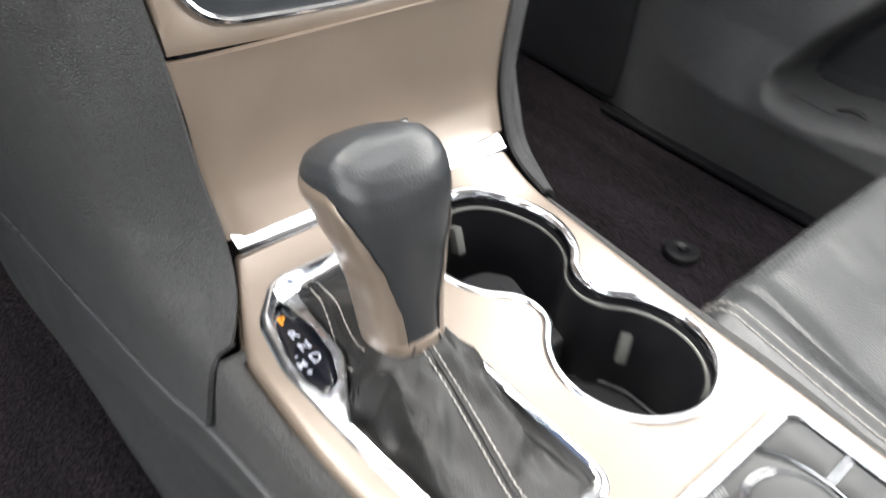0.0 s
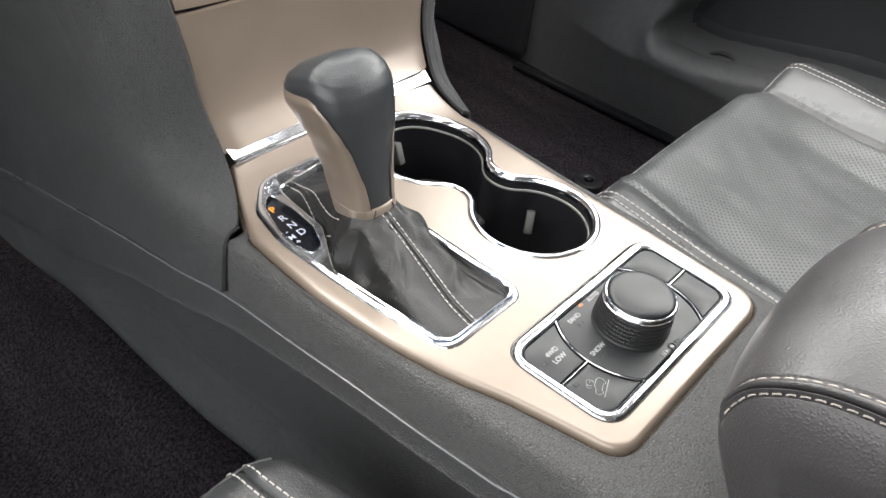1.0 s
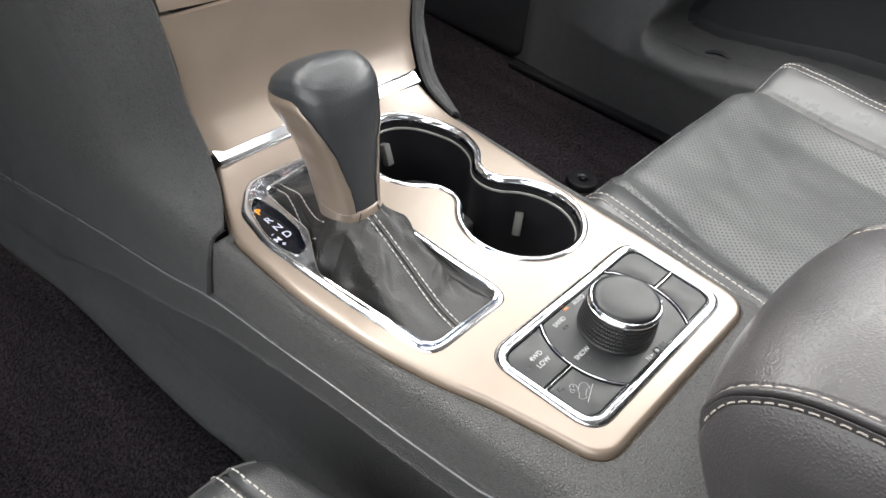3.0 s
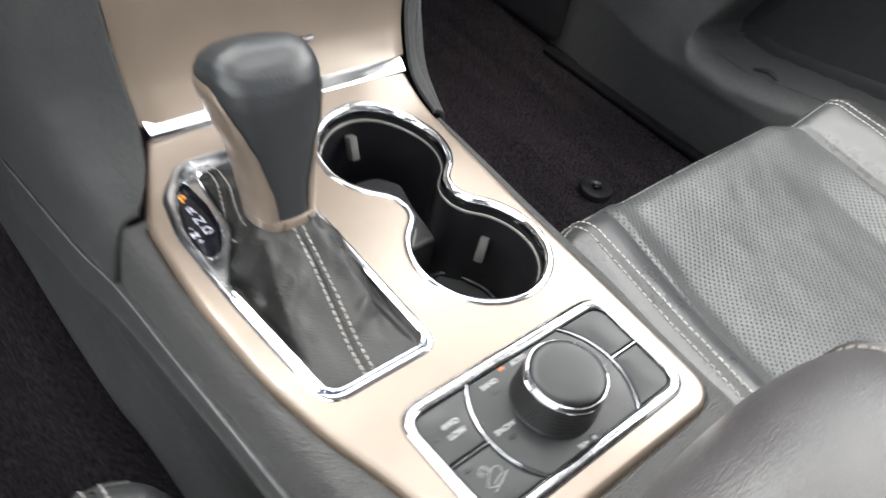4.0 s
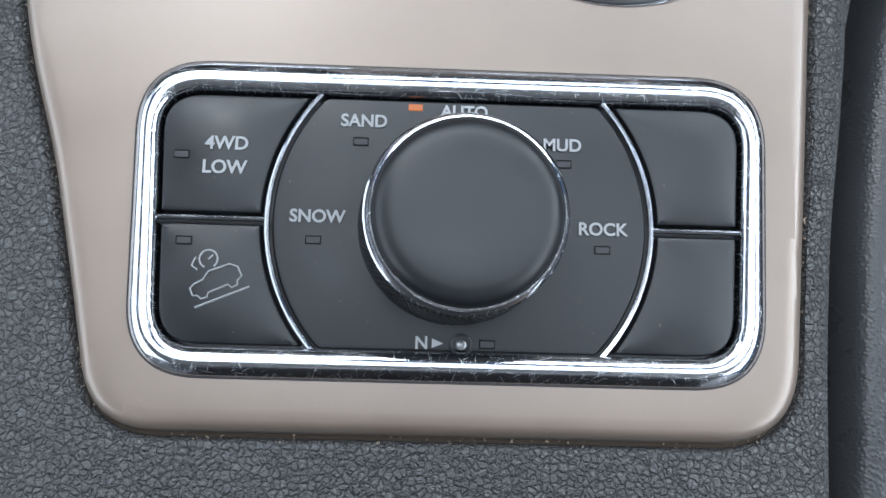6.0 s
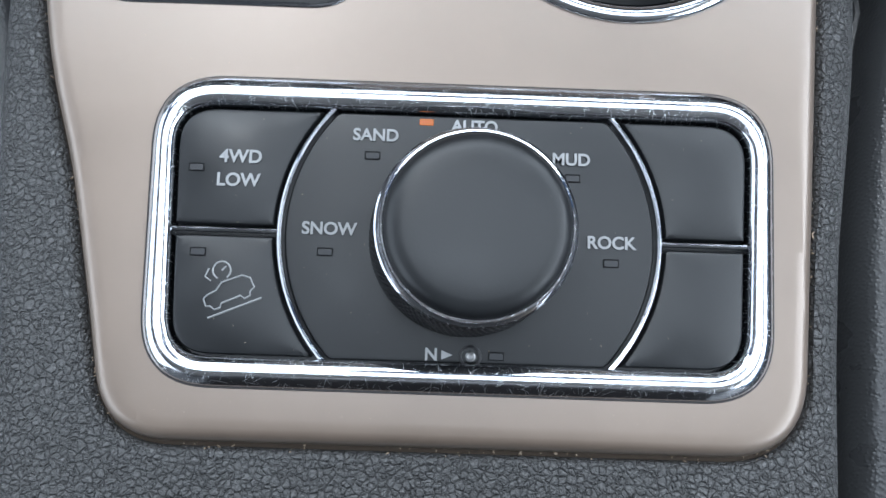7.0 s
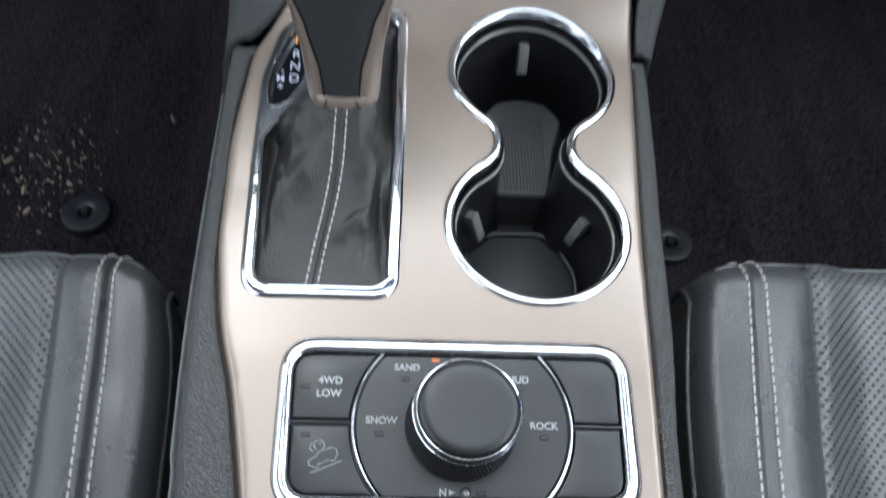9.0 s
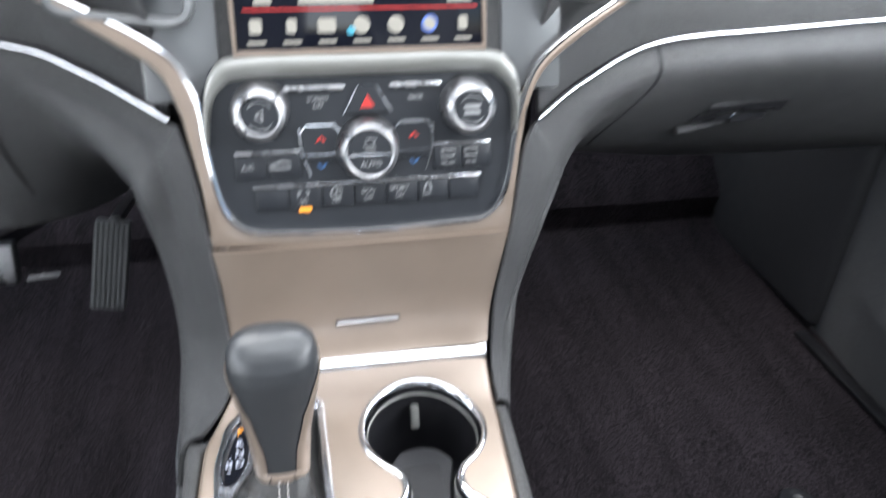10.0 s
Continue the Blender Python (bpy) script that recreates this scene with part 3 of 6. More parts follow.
for v in [k / 8 for k in range(9)]:
    a, b = Vector(recess[0]).lerp(Vector(recess[3]), v), Vector(recess[1]).lerp(Vector(recess[2]), v)
    rows.append([on_dash(*a.lerp(b, k / 12), 0.0050 - 0.002 * math.sin(v * math.pi)) for k in range(13)])
part("handle_recess", sheet(rows, 0.001), SMOOTHB, glove, "dark handle recess")
part("handle", tube([on_dash(0.332 + 0.078 * t, 0.1235 + 0.004 * t, 0.006) for t in [k / 12 for k in range(13)]], 0.0060, 10, flat=0.8), DASH, glove, "black pull handle with a rounded edge")
part("handle_brow", tube([on_dash(0.352 + 0.088 * t, 0.1545 + 0.002 * t, 0.004) for t in [k / 12 for k in range(13)]], 0.0028, 8), DASH, glove, "rounded upper edge of the handle")
part("lock", tube([on_dash(0.386, 0.136, 0.006), on_dash(0.392, 0.139, 0.006), on_dash(0.394, 0.143, 0.006)], 0.0007, 6), SOFTCHROME, glove, "small worn lock mark")

# ---- centre console body ----
console = thing("center_console", "black grained centre console with champagne painted top", "console")
TOP = ccw(rounded([(0.0825, -0.0498, 0.021), (0.0880, 0.031, 0.3), (0.0925, 0.091, 0.3), (0.1045, 0.212, 0.3), (0.1092, 0.2690, 0.0025), (-0.0890, 0.2695, 0.0025),
                   (-0.1135, 0.217, 0.04), (-0.1170, 0.150, 0.2), (-0.1135, 0.090, 0.2), (-0.1050, 0.044, 0.2), (-0.0955, 0.014, 0.2), (-0.0885, -0.018, 0.15), (-0.0820, -0.0498, 0.025)], 0.0028))


def figure_eight(c1, r1, c2, r2, neck):
    """Two round cup openings joined by a waist of the given half width."""
    ax = (Vector(c2) - Vector(c1))
    L = ax.length
    ax.normalize()
    nx = Vector((ax.y, -ax.x))
    pts = []
    best = None
    for k in range(1, 400):
        rf = k * 0.00025
        t = (L * L + (r1 + rf) ** 2 - (r2 + rf) ** 2) / (2 * L)
        h2 = (r1 + rf) ** 2 - t * t
        if h2 <= 0:
            continue
        e = abs(math.sqrt(h2) - rf - neck)
        if best is None or e < best[0]:
            best = (e, rf, t, math.sqrt(h2))
    _, rf, t, h = best
    C1, C2 = Vector(c1), Vector(c2)

    def arc(c, r, v0, v1, left):
        a0, a1 = math.atan2(v0.y, v0.x), math.atan2(v1.y, v1.x)
        if left:
            while a1 < a0:
                a1 += 2 * math.pi
        else:
            while a1 > a0:
                a1 -= 2 * math.pi
        n = max(6, int(abs(a1 - a0) * r / 0.0018))
        return [c + Vector((math.cos(a0 + (a1 - a0) * i / n), math.sin(a0 + (a1 - a0) * i / n))) * r for i in range(n)]
    FR, FL = C1 + ax * t + nx * h, C1 + ax * t - nx * h
    pts += arc(C1, r1, FL - C1, FR - C1, True)
    pts += arc(FR, rf, C1 - FR, C2 - FR, False)
    pts += arc(C2, r2, FR - C2, FL - C2, True)
    pts += arc(FL, rf, C2 - FL, C1 - FL, False)
    return eased(ccw(resample(pts, 0.0020)))


CUPS = figure_eight((0.0405, 0.1020), 0.0446, (0.0440, 0.2040), 0.0460, 0.0200)
BEZEL = ccw(rounded([(-0.0265, 0.0573, 0.013), (-0.0258, 0.1500, 0.3), (-0.0265, 0.2465, 0.012), (-0.0800, 0.2475, 0.020), (-0.0985, 0.2290, 0.02), (-0.1048, 0.1950, 0.04), (-0.1025, 0.1350, 0.1), (-0.0975, 0.0573, 0.015)], 0.0022))
BOOTHOLE = ccw(rounded([(-0.0312, 0.0622, 0.0095), (-0.0308, 0.2385, 0.008), (-0.0748, 0.2345, 0.006), (-0.0782, 0.1850, 0.012), (-0.0985, 0.1510, 0.008), (-0.0925, 0.0622, 0.011)], 0.0022))
PANEL = ccw(rounded([(0.0730, -0.0362, 0.0165), (0.0752, 0.0374, 0.0165), (-0.0750, 0.0374, 0.0165), (-0.0728, -0.0362, 0.0165)], 0.0022))
trim = part("top_trim", plate(TOP, [inset(CUPS, 0.0012), inset(BEZEL, 0.0016), inset(PANEL, 0.0016)],
                              [(-0.0002, -0.0100), (0.0, -0.0078), (0.0004, -0.0042), (0.0010, -0.0019), (0.0018, -0.0007), (0.0028, 0.0), (0.0038, 0.0003), (0.0062, 0.0004)], 0.008), TRIM, console, "satin champagne painted top with dust in its edges")

# dark border round the top, and the flanks down to the carpet
OUT = [(-0.30, 0.100, -0.110), (-0.10, 0.092, -0.1095), (-0.06, 0.0925, -0.1100), (-0.03, 0.0935, -0.1115), (0.0, 0.0955, -0.1150), (0.05, 0.1020, -0.1195), (0.10, 0.1060, -0.1228), (0.154, 0.1110, -0.1255), (0.2145, 0.1155, -0.1275)]


def out_at(y, side):
    for a, b in zip(OUT, OUT[1:]):
        if y <= b[0]:
            f = (y - a[0]) / (b[0] - a[0])
            return a[side] + (b[side] - a[side]) * f
    return OUT[-1][side]


body_out = ccw(resample([Vector((out_at(y, 2), y)) for y in np.linspace(0.2275, -0.30, 60)] + [Vector((out_at(y, 1), y)) for y in np.linspace(-0.30, 0.2275, 60)], 0.005))


def clip_poly(poly, keep):
    """Keeps the part of an outline where keep(p) > 0, closing it along the cut."""
    out = []
    for a, b in zip(poly, poly[1:] + poly[:1]):
        ka, kb = keep(a), keep(b)
        if ka > 0:
            out.append(a)
        if ka * kb < 0:
            out.append(a.lerp(b, ka / (ka - kb)))
    return out


# the ridge line on the driver's side: (y, z) and x
L = [(-0.30, -0.031), (-0.05, -0.0318), (0.0, -0.033), (0.05, -0.0345), (0.10, -0.0365), (0.15, -0.040), (0.2145, -0.0445), (0.262, -0.052), (0.346, -0.068), (0.449, -0.095), (0.583, -0.134), (0.70, -0.17), (0.95, -0.24)]
LX = [-0.117, -0.1175, -0.1215, -0.1258, -0.1288, -0.1316, -0.1348, -0.137, -0.140, -0.141, -0.141, -0.142, -0.143]


def lip_at(y):
    for (a, za), (b, zb), xa, xb in zip(L, L[1:], LX, LX[1:]):
        if y <= b:
            f = (y - a) / (b - a)
            return xa + (xb - xa) * f, za + (zb - za) * f
    return LX[-1], L[-1][1]


well = ccw(resample(clip_poly(inset(TOP, -0.0024), lambda p: 0.2200 - p.y), 0.003))
bm = plate(body_out, [well], [(-0.0110, -0.056), (-0.0102, -0.034), (-0.0030, -0.0165), (-0.0004, -0.0105), (0.0012, -0.0068), (0.0035, -0.0046), (0.0070, -0.0037), (0.0085, -0.0036)], 0.012)
bmesh.ops.delete(bm, geom=[f for f in bm.faces if f.calc_center_median().y > 0.207 and -0.106 < f.calc_center_median().x < 0.0985], context="FACES")
for v in bm.verts:
    if v.co.x > 0.07 and v.co.z - zs(v.co.y, v.co.x) < -0.012:
        v.co.x = min(v.co.x, out_at(v.co.y, 1) + 0.0006)
    if v.co.x < -0.09 and v.co.z - zs(v.co.y, v.co.x) < -0.0085:
        z = v.co.z - zs(v.co.y, v.co.x)
        xl, zl = lip_at(v.co.y)
        f = 0.22 if z > -0.0135 else 0.58 if z > -0.025 else 1.0 if z > -0.045 else 1.2
        x0 = out_at(v.co.y, 2) + 0.0006
        v.co.x = x0 + (xl + 0.0018 - x0) * f ** 0.85 if f <= 1 else xl + 0.006
        v.co.z = -0.0070 + (zl + 0.0070) * f + zs(v.co.y, v.co.x) * (1 - min(f, 1))
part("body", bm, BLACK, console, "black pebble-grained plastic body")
rim_path = [p for p in inset(TOP, -0.0017)]
first = next(i for i, p in enumerate(rim_path) if p.y > 0.2210 and rim_path[i - 1].y <= 0.2210)
last = next(i for i, p in enumerate(rim_path) if p.y <= 0.2210 and rim_path[i - 1].y > 0.2210)
lip = rim_path[last:] + rim_path[:first] if last > first else rim_path[last:first]
dirs = [(lip[min(i + 1, len(lip) - 1)] - lip[max(i - 1, 0)]).normalized() for i in range(len(lip))]
rows = [[Vector((p.x - d.y * w, p.y + d.x * w, z + zs(p.y, p.x))) for w, z in ((-0.0014, -0.00345), (-0.0007, -0.00350), (-0.0001, -0.0038), (0.0005, -0.0046), (0.0008, -0.0056), (0.0009, -0.0080))] for p, d in zip(lip, dirs)]
part("body_lip", sheet(rows), BLACK, console, "rounded black edge round the painted top", sharp=60)
part("passenger_flank", sheet([[Vector((out_at(y, 1) + 0.0002 + 0.010 * t, y, -0.05 + t * (FLOOR + 0.045))) for t in [k / 6 for k in range(7)]] for y in np.linspace(-0.30, 0.2210, 30)]), DASH, console)
# lower flank on the driver's side: ridge lip, recessed field and flared foot
rows = []
for i, p in enumerate(spline([(x - 0.0018 - 0.0028 * max(0.0, min(1.0, (y - 0.215) / 0.04)), y, z) for x, (y, z) in zip(LX, L)], 6)):
    y = p.y
    h = p.z - foot_z(y) + 0.012
    deep = 0.027 * ease(max(0.0, min(1.0, (0.47 - y) / 0.12)))
    lipz = along([(-0.30, 0.016), (0.09, 0.017), (0.142, 0.020), (0.246, 0.031), (0.338, 0.040), (0.463, 0.066), (0.95, 0.070)], y)
    low = max(lipz + 0.020, h - 0.062)
    rows.append([p + Vector((dx, 0, dz)) for dx, dz in ((0.0060, 0.0014), (0.0012, 0.0012), (0.0004, 0.0008), (0.0, 0.0), (-0.0004, -0.005), (-0.0012, -lipz * 0.85), (0.0, -lipz), (deep * 0.95, -lipz - 0.006),
                 (deep, -(lipz + low) / 2 - 0.004), (deep * 0.85, -low), (deep * 0.25, -low - 0.014), (-0.001, -low - 0.026), (0.001, -low - 0.040), (0.008, -low - 0.054), (0.014, -max(h, low + 0.062)))])
part("lower_flank", sheet([spline(r, 3) for r in rows], 0.003), DASH, console, "grained lower panel with a raised lip")
part("ridge", tube(spline([(x - 0.0018 - 0.0028 * max(0.0, min(1.0, (y - 0.215) / 0.04)), y, z + 0.0008) for x, (y, z) in zip(LX, L)], 8), 0.0008, 8), RIDGE, console, "thin worn ridge line")
rows = [[Vector((0.120 + 0.01 * t + (y - 0.2) * 0.06, y, -0.05 - (0.262 * t) + (0 if y < 0.3 else -(y - 0.3) * 0.15 * (1 - t)))) for t in [k / 8 for k in range(9)]] for y in np.linspace(0.2, 0.98, 30)]
part("lower_flank", sheet(rows, 0.003), DASH, console)
# dark joints: the panel seams on both sides and the groove round the painted top
part("seam", tube(spline([(-0.1135, 0.2258, -0.0044), (-0.1215, 0.2250, -0.0060), (-0.1256, 0.2232, -0.0098), (-0.1274, 0.2215, -0.0140), (-0.1332, 0.2178, -0.0430)], 6), 0.0007, 6), SMOOTHB, console)
part("seam", tube(spline([(0.1060, 0.2268, -0.0044), (0.1122, 0.2268, -0.0062), (0.1150, 0.2266, -0.0095), (0.1162, 0.2265, -0.0140), (0.1182, 0.2265, -0.0540)], 6), 0.0006, 6), SMOOTHB, console)
ring = at_z(inset(TOP, -0.0003), -0.0066)
cut_at = next(i for i, p in enumerate(ring) if p.y > 0.262)
part("groove", tube([p for p in ring[cut_at:] + ring[:cut_at] if p.y < 0.262], 0.0010, 6), GRIME, console, "dark groove with brown grime")

# chrome strip and the painted lid of the front bin
strip = [[Vector((x, y, z + 0.0045 * (0.1075 - x) / 0.195)) for x in np.linspace(-0.0870 - w, 0.1075 + w, 40)] for y, z, w in ((0.2640, 0.0060, 0), (0.2636, 0.0088, 0), (0.2641, 0.0101, 0), (0.2662, 0.0115, 0), (0.2690, 0.0135, 0.0003), (0.2716, 0.0154, 0.0005), (0.2726, 0.0160, 0.0005), (0.2732, 0.0135, 0))]
part("chrome_strip", sheet(strip), CLEANCHROME, console, "bright chrome strip across the console's front")


def lid_point(s, v):
    """s 0..1 across, v 0..1 up the lid's hollow face."""
    prof = spline([(0.2726, 0.0162), (0.2778, 0.0250), (0.2848, 0.0385), (0.2900, 0.0580), (0.2935, 0.0850), (0.2968, 0.1090)], 10)
    f = v * (len(prof) - 1)
    i = min(int(f), len(prof) - 2)
    q = prof[i].lerp(prof[i + 1], f - i)
    left = spline([(-0.0885, 0.016), (-0.0905, 0.026), (-0.0915, 0.055), (-0.0925, 0.08), (-0.0960, 0.110)], 8)
    right = spline([(0.1090, 0.016), (0.1105, 0.026), (0.1155, 0.055), (0.1205, 0.08), (0.1268, 0.110)], 8)

    def side(c):
        for a, b in zip(c, c[1:]):
            if q.y <= b.y:
                return a.x + (b.x - a.x) * max(0, (q.y - a.y) / (b.y - a.y))
        return c[-1].x
    xl, xr = side(left), side(right)
    e = abs(2 * s - 1)
    roll = 0.008 * max(0, e - 0.86) ** 2 / 0.14 ** 2
    hollow = 0.006 * (1 - e ** 4) * math.sin(v * math.pi) ** 0.7
    return Vector((xl + (xr - xl) * s, q.x + hollow * 0.8 + roll * 0.4, q.y))


bm = sheet([[lid_point(s, v) for s in [k / 48 for k in range(49)]] for v in [k / 30 for k in range(31)]], 0.004)
part("bin_lid", bm, TRIM, console, "satin champagne painted bin lid")
part("pull_gap", block(-0.0112, 0.0392, 0.2850, 0.2960, 0.0384, 0.0432, 0.0004), SMOOTHB, console)
part("lid_pull", block(-0.0105, 0.0385, 0.2828, 0.2960, 0.0400, 0.0424, 0.0009), CHROME, console, "slim chrome pull")

# ---- cup holder ----
cup = thing("cup_holder", "double black cup holder with a scratched chrome rim", "cup holder")
prof = [(-0.0018, -0.003), (-0.0018, 0.0005), (-0.0012, 0.0014), (0.0004, 0.0020), (0.0022, 0.0016), (0.0034, 0.0002), (0.0042, -0.0022), (0.0044, -0.0060)]
part("rim", frame_ring(CUPS, 1.0, prof), CLEANCHROME, cup, "scratched chrome rim")
prof = [(0.0043, -0.0078), (0.0051, -0.0082), (0.0054, -0.0090), (0.0054, -0.0098), (0.0045, -0.0102)]
part("inner_ring", frame_ring(CUPS, 1.0, prof), SILVER, cup, "dull silver inner ring")
bm = bmesh.new()
vs = skin(bm, [at_z(inset(CUPS, d), z) for d, z in ((0.0044, -0.004), (0.0048, -0.010), (0.0052, -0.030), (0.0062, -0.055), (0.0075, -0.068), (0.0100, -0.072))])
bmesh.ops.triangle_fill(bm, use_beauty=True, edges=[bm.edges.get((vs[-1][i], vs[-1][(i + 1) % len(vs[-1])])) for i in range(len(vs[-1]))])
part("well", bm, WELL, cup, "deep black well")
bm = bmesh.new()
bridge = ccw(rounded([(0.0260, 0.1510, 0.004), (0.0580, 0.1510, 0.004), (0.0640, 0.1850, 0.02), (0.0715, 0.2100, 0.012), (0.0600, 0.2245, 0.012), (0.0450, 0.2275, 0.02), (0.0300, 0.2245, 0.012), (0.0190, 0.2100, 0.012), (0.0240, 0.1850, 0.02)], 0.002))
part("bridge", plate(bridge, [], [(-0.002, -0.0720), (-0.001, -0.0660), (0.0002, -0.0500), (0.0008, -0.0462), (0.0022, -0.0450)], follow=False), WELLMAT, cup, "dark rubber saddle with fine ribs")
for k in range(16):
    x = 0.0290 + k * 0.0019
    part("rib", block(x - 0.0004, x + 0.0004, 0.1560, 0.2080, -0.0453, -0.0444, 0.0002, 1), WELLMAT, cup)
mat_out = ccw(rounded([(0.0730, 0.0850, 0.012), (0.0730, 0.1130, 0.012), (0.0655, 0.1300, 0.008), (0.0555, 0.1400, 0.008), (0.0280, 0.1395, 0.008), (0.0140, 0.1290, 0.008), (0.0085, 0.1120, 0.010), (0.0085, 0.0850, 0.012), (0.0260, 0.0680, 0.015), (0.0560, 0.0680, 0.015)], 0.002))
part("floor_mat", plate(mat_out, [], [(0, -0.073), (0, -0.0705), (0.001, -0.0698)], follow=False), RUBBER, cup, "dark rubber bottom mat")
part("mat_lip", tube(at_z(inset(mat_out, -0.0012), -0.0690, False), 0.0017, 8, True), WELL, cup, "glossy raised lip round the mat")
for p, c in (((0.0700, 0.1215, -0.0345), (0.0405, 0.1020)), ((0.0125, 0.1220, -0.0335), (0.0405, 0.1020)), ((0.0440, 0.2375, -0.0215), (0.0440, 0.2040))):
    bm = block(-0.0032, 0.0032, -0.0040, 0.0040, -0.0090, 0.0090, 0.0012)
    turn = math.degrees(math.atan2(p[1] - c[1], p[0] - c[0])) - 90
    part("spring_tab", bm, TAB, cup, "pale rubber spring tab", place=Matrix.Translation(p) @ pose(0, 0, 0, 0, 0, turn) @ pose(0, 0, 0, -22, 0, 0))

# ---- gear selector ----
gear = thing("gear_selector", "leather gear lever with champagne sides and a gathered boot", "gear lever")
DISP = ccw(rounded([(-0.0815, 0.1900, 0.02), (-0.0797, 0.2120, 0.03), (-0.0825, 0.2345, 0.006), (-0.0925, 0.2270, 0.02), (-0.0995, 0.2020, 0.03), (-0.1005, 0.1830, 0.02), (-0.0975, 0.1705, 0.006), (-0.0890, 0.1730, 0.008)], 0.0015))
part("bezel", plate(BEZEL, [BOOTHOLE, DISP], [(-0.0005, -0.004), (-0.0005, 0.0006), (0.0002, 0.0014), (0.0010, 0.0019), (0.0020, 0.0022), (0.0030, 0.0023)], 0.008), CLEANCHROME, gear, "scratched chrome surround")
part("bezel_lip", frame_ring(BOOTHOLE, 1.0, [(-0.0010, 0.0020), (-0.0008, 0.0027), (-0.0001, 0.0029), (0.0006, 0.0024), (0.0008, 0.0010), (0.0008, -0.0060)]), CLEANCHROME, gear, "polished chrome inner lip")
part("display", plate(inset(DISP, 0.0001), [], [(0, -0.006), (0, -0.0026), (0.0006, -0.0021), (0.003, -0.0018)]), GLASS, gear, "glossy dark blue-black display lens")
part("display_edge", tube(at_z(inset(DISP, -0.0003), 0.0023), 0.0006, 6, True), CHROME, gear)
for s, x, y, m in (("P", -0.0878, 0.2243, LED_YELLOW), ("R", -0.0880, 0.2135, LED_WHITE), ("N", -0.0878, 0.2040, LED_WHITE), ("D", -0.0875, 0.1948, LED_WHITE), ("M", -0.0950, 0.1950, LED_WHITE), ("-", -0.0945, 0.2015, LED_WHITE), ("+", -0.0945, 0.1890, LED_WHITE)):
    lettering("gear_letter", s, 0.0062 if s in "M+-" else 0.0080, pose(x, y, -0.0015 + zs(y, x), 3), m, gear, "lit gear letter", bold=0.00002)


def polar(loop, c, n):
    out = []
    for k in range(n):
        d = Vector((math.cos(2 * math.pi * k / n), math.sin(2 * math.pi * k / n)))
        best = 0
        for a, b in zip(loop, loop[1:] + loop[:1]):
            e = b - a
            den = d.x * e.y - d.y * e.x
            if abs(den) < 1e-12:
                continue
            w = a - c
            t = (w.x * e.y - w.y * e.x) / den
            u = (w.x * d.y - w.y * d.x) / den
            if t > 0 and -1e-6 <= u <= 1.000001:
                best = max(best, t)
        out.append(c + d * best)
    return out


KC = Vector((-0.0570, 0.1690))
NB = 192
foot = polar(inset(BOOTHOLE, 0.0002), KC, NB)


COL_L = [(0.062, -0.0925), (0.080, -0.0905), (0.111, -0.0870), (0.138, -0.0800), (0.150, -0.0785), (0.160, -0.0860), (0.170, -0.1200), (0.240, -0.1200)]
COL_R = [(0.062, -0.0350), (0.078, -0.0400), (0.095, -0.0425), (0.118, -0.0395), (0.139, -0.0378), (0.160, -0.0415), (0.190, -0.0400), (0.240, -0.0330)]
# sharp folds in the leather: two ends, height, width
FOLDS = [((-0.064, 0.134), (-0.085, 0.106), 0.0042, 0.0034), ((-0.051, 0.130), (-0.046, 0.156), 0.0018, 0.0025), ((-0.054, 0.092), (-0.041, 0.103), 0.0046, 0.0028),
         ((-0.043, 0.104), (-0.046, 0.080), -0.0026, 0.0022), ((-0.071, 0.150), (-0.079, 0.128), -0.0022, 0.0025), ((-0.078, 0.100), (-0.083, 0.070), 0.0016, 0.0030), ((-0.060, 0.148), (-0.074, 0.140), 0.0013, 0.0020), ((-0.047, 0.122), (-0.040, 0.132), 0.0016, 0.0018),
         ((-0.0845, 0.140), (-0.0850, 0.124), -0.0090, 0.0030), ((-0.0385, 0.128), (-0.0365, 0.096), -0.0050, 0.0018), ((-0.0925, 0.130), (-0.0905, 0.090), -0.0040, 0.0020)]


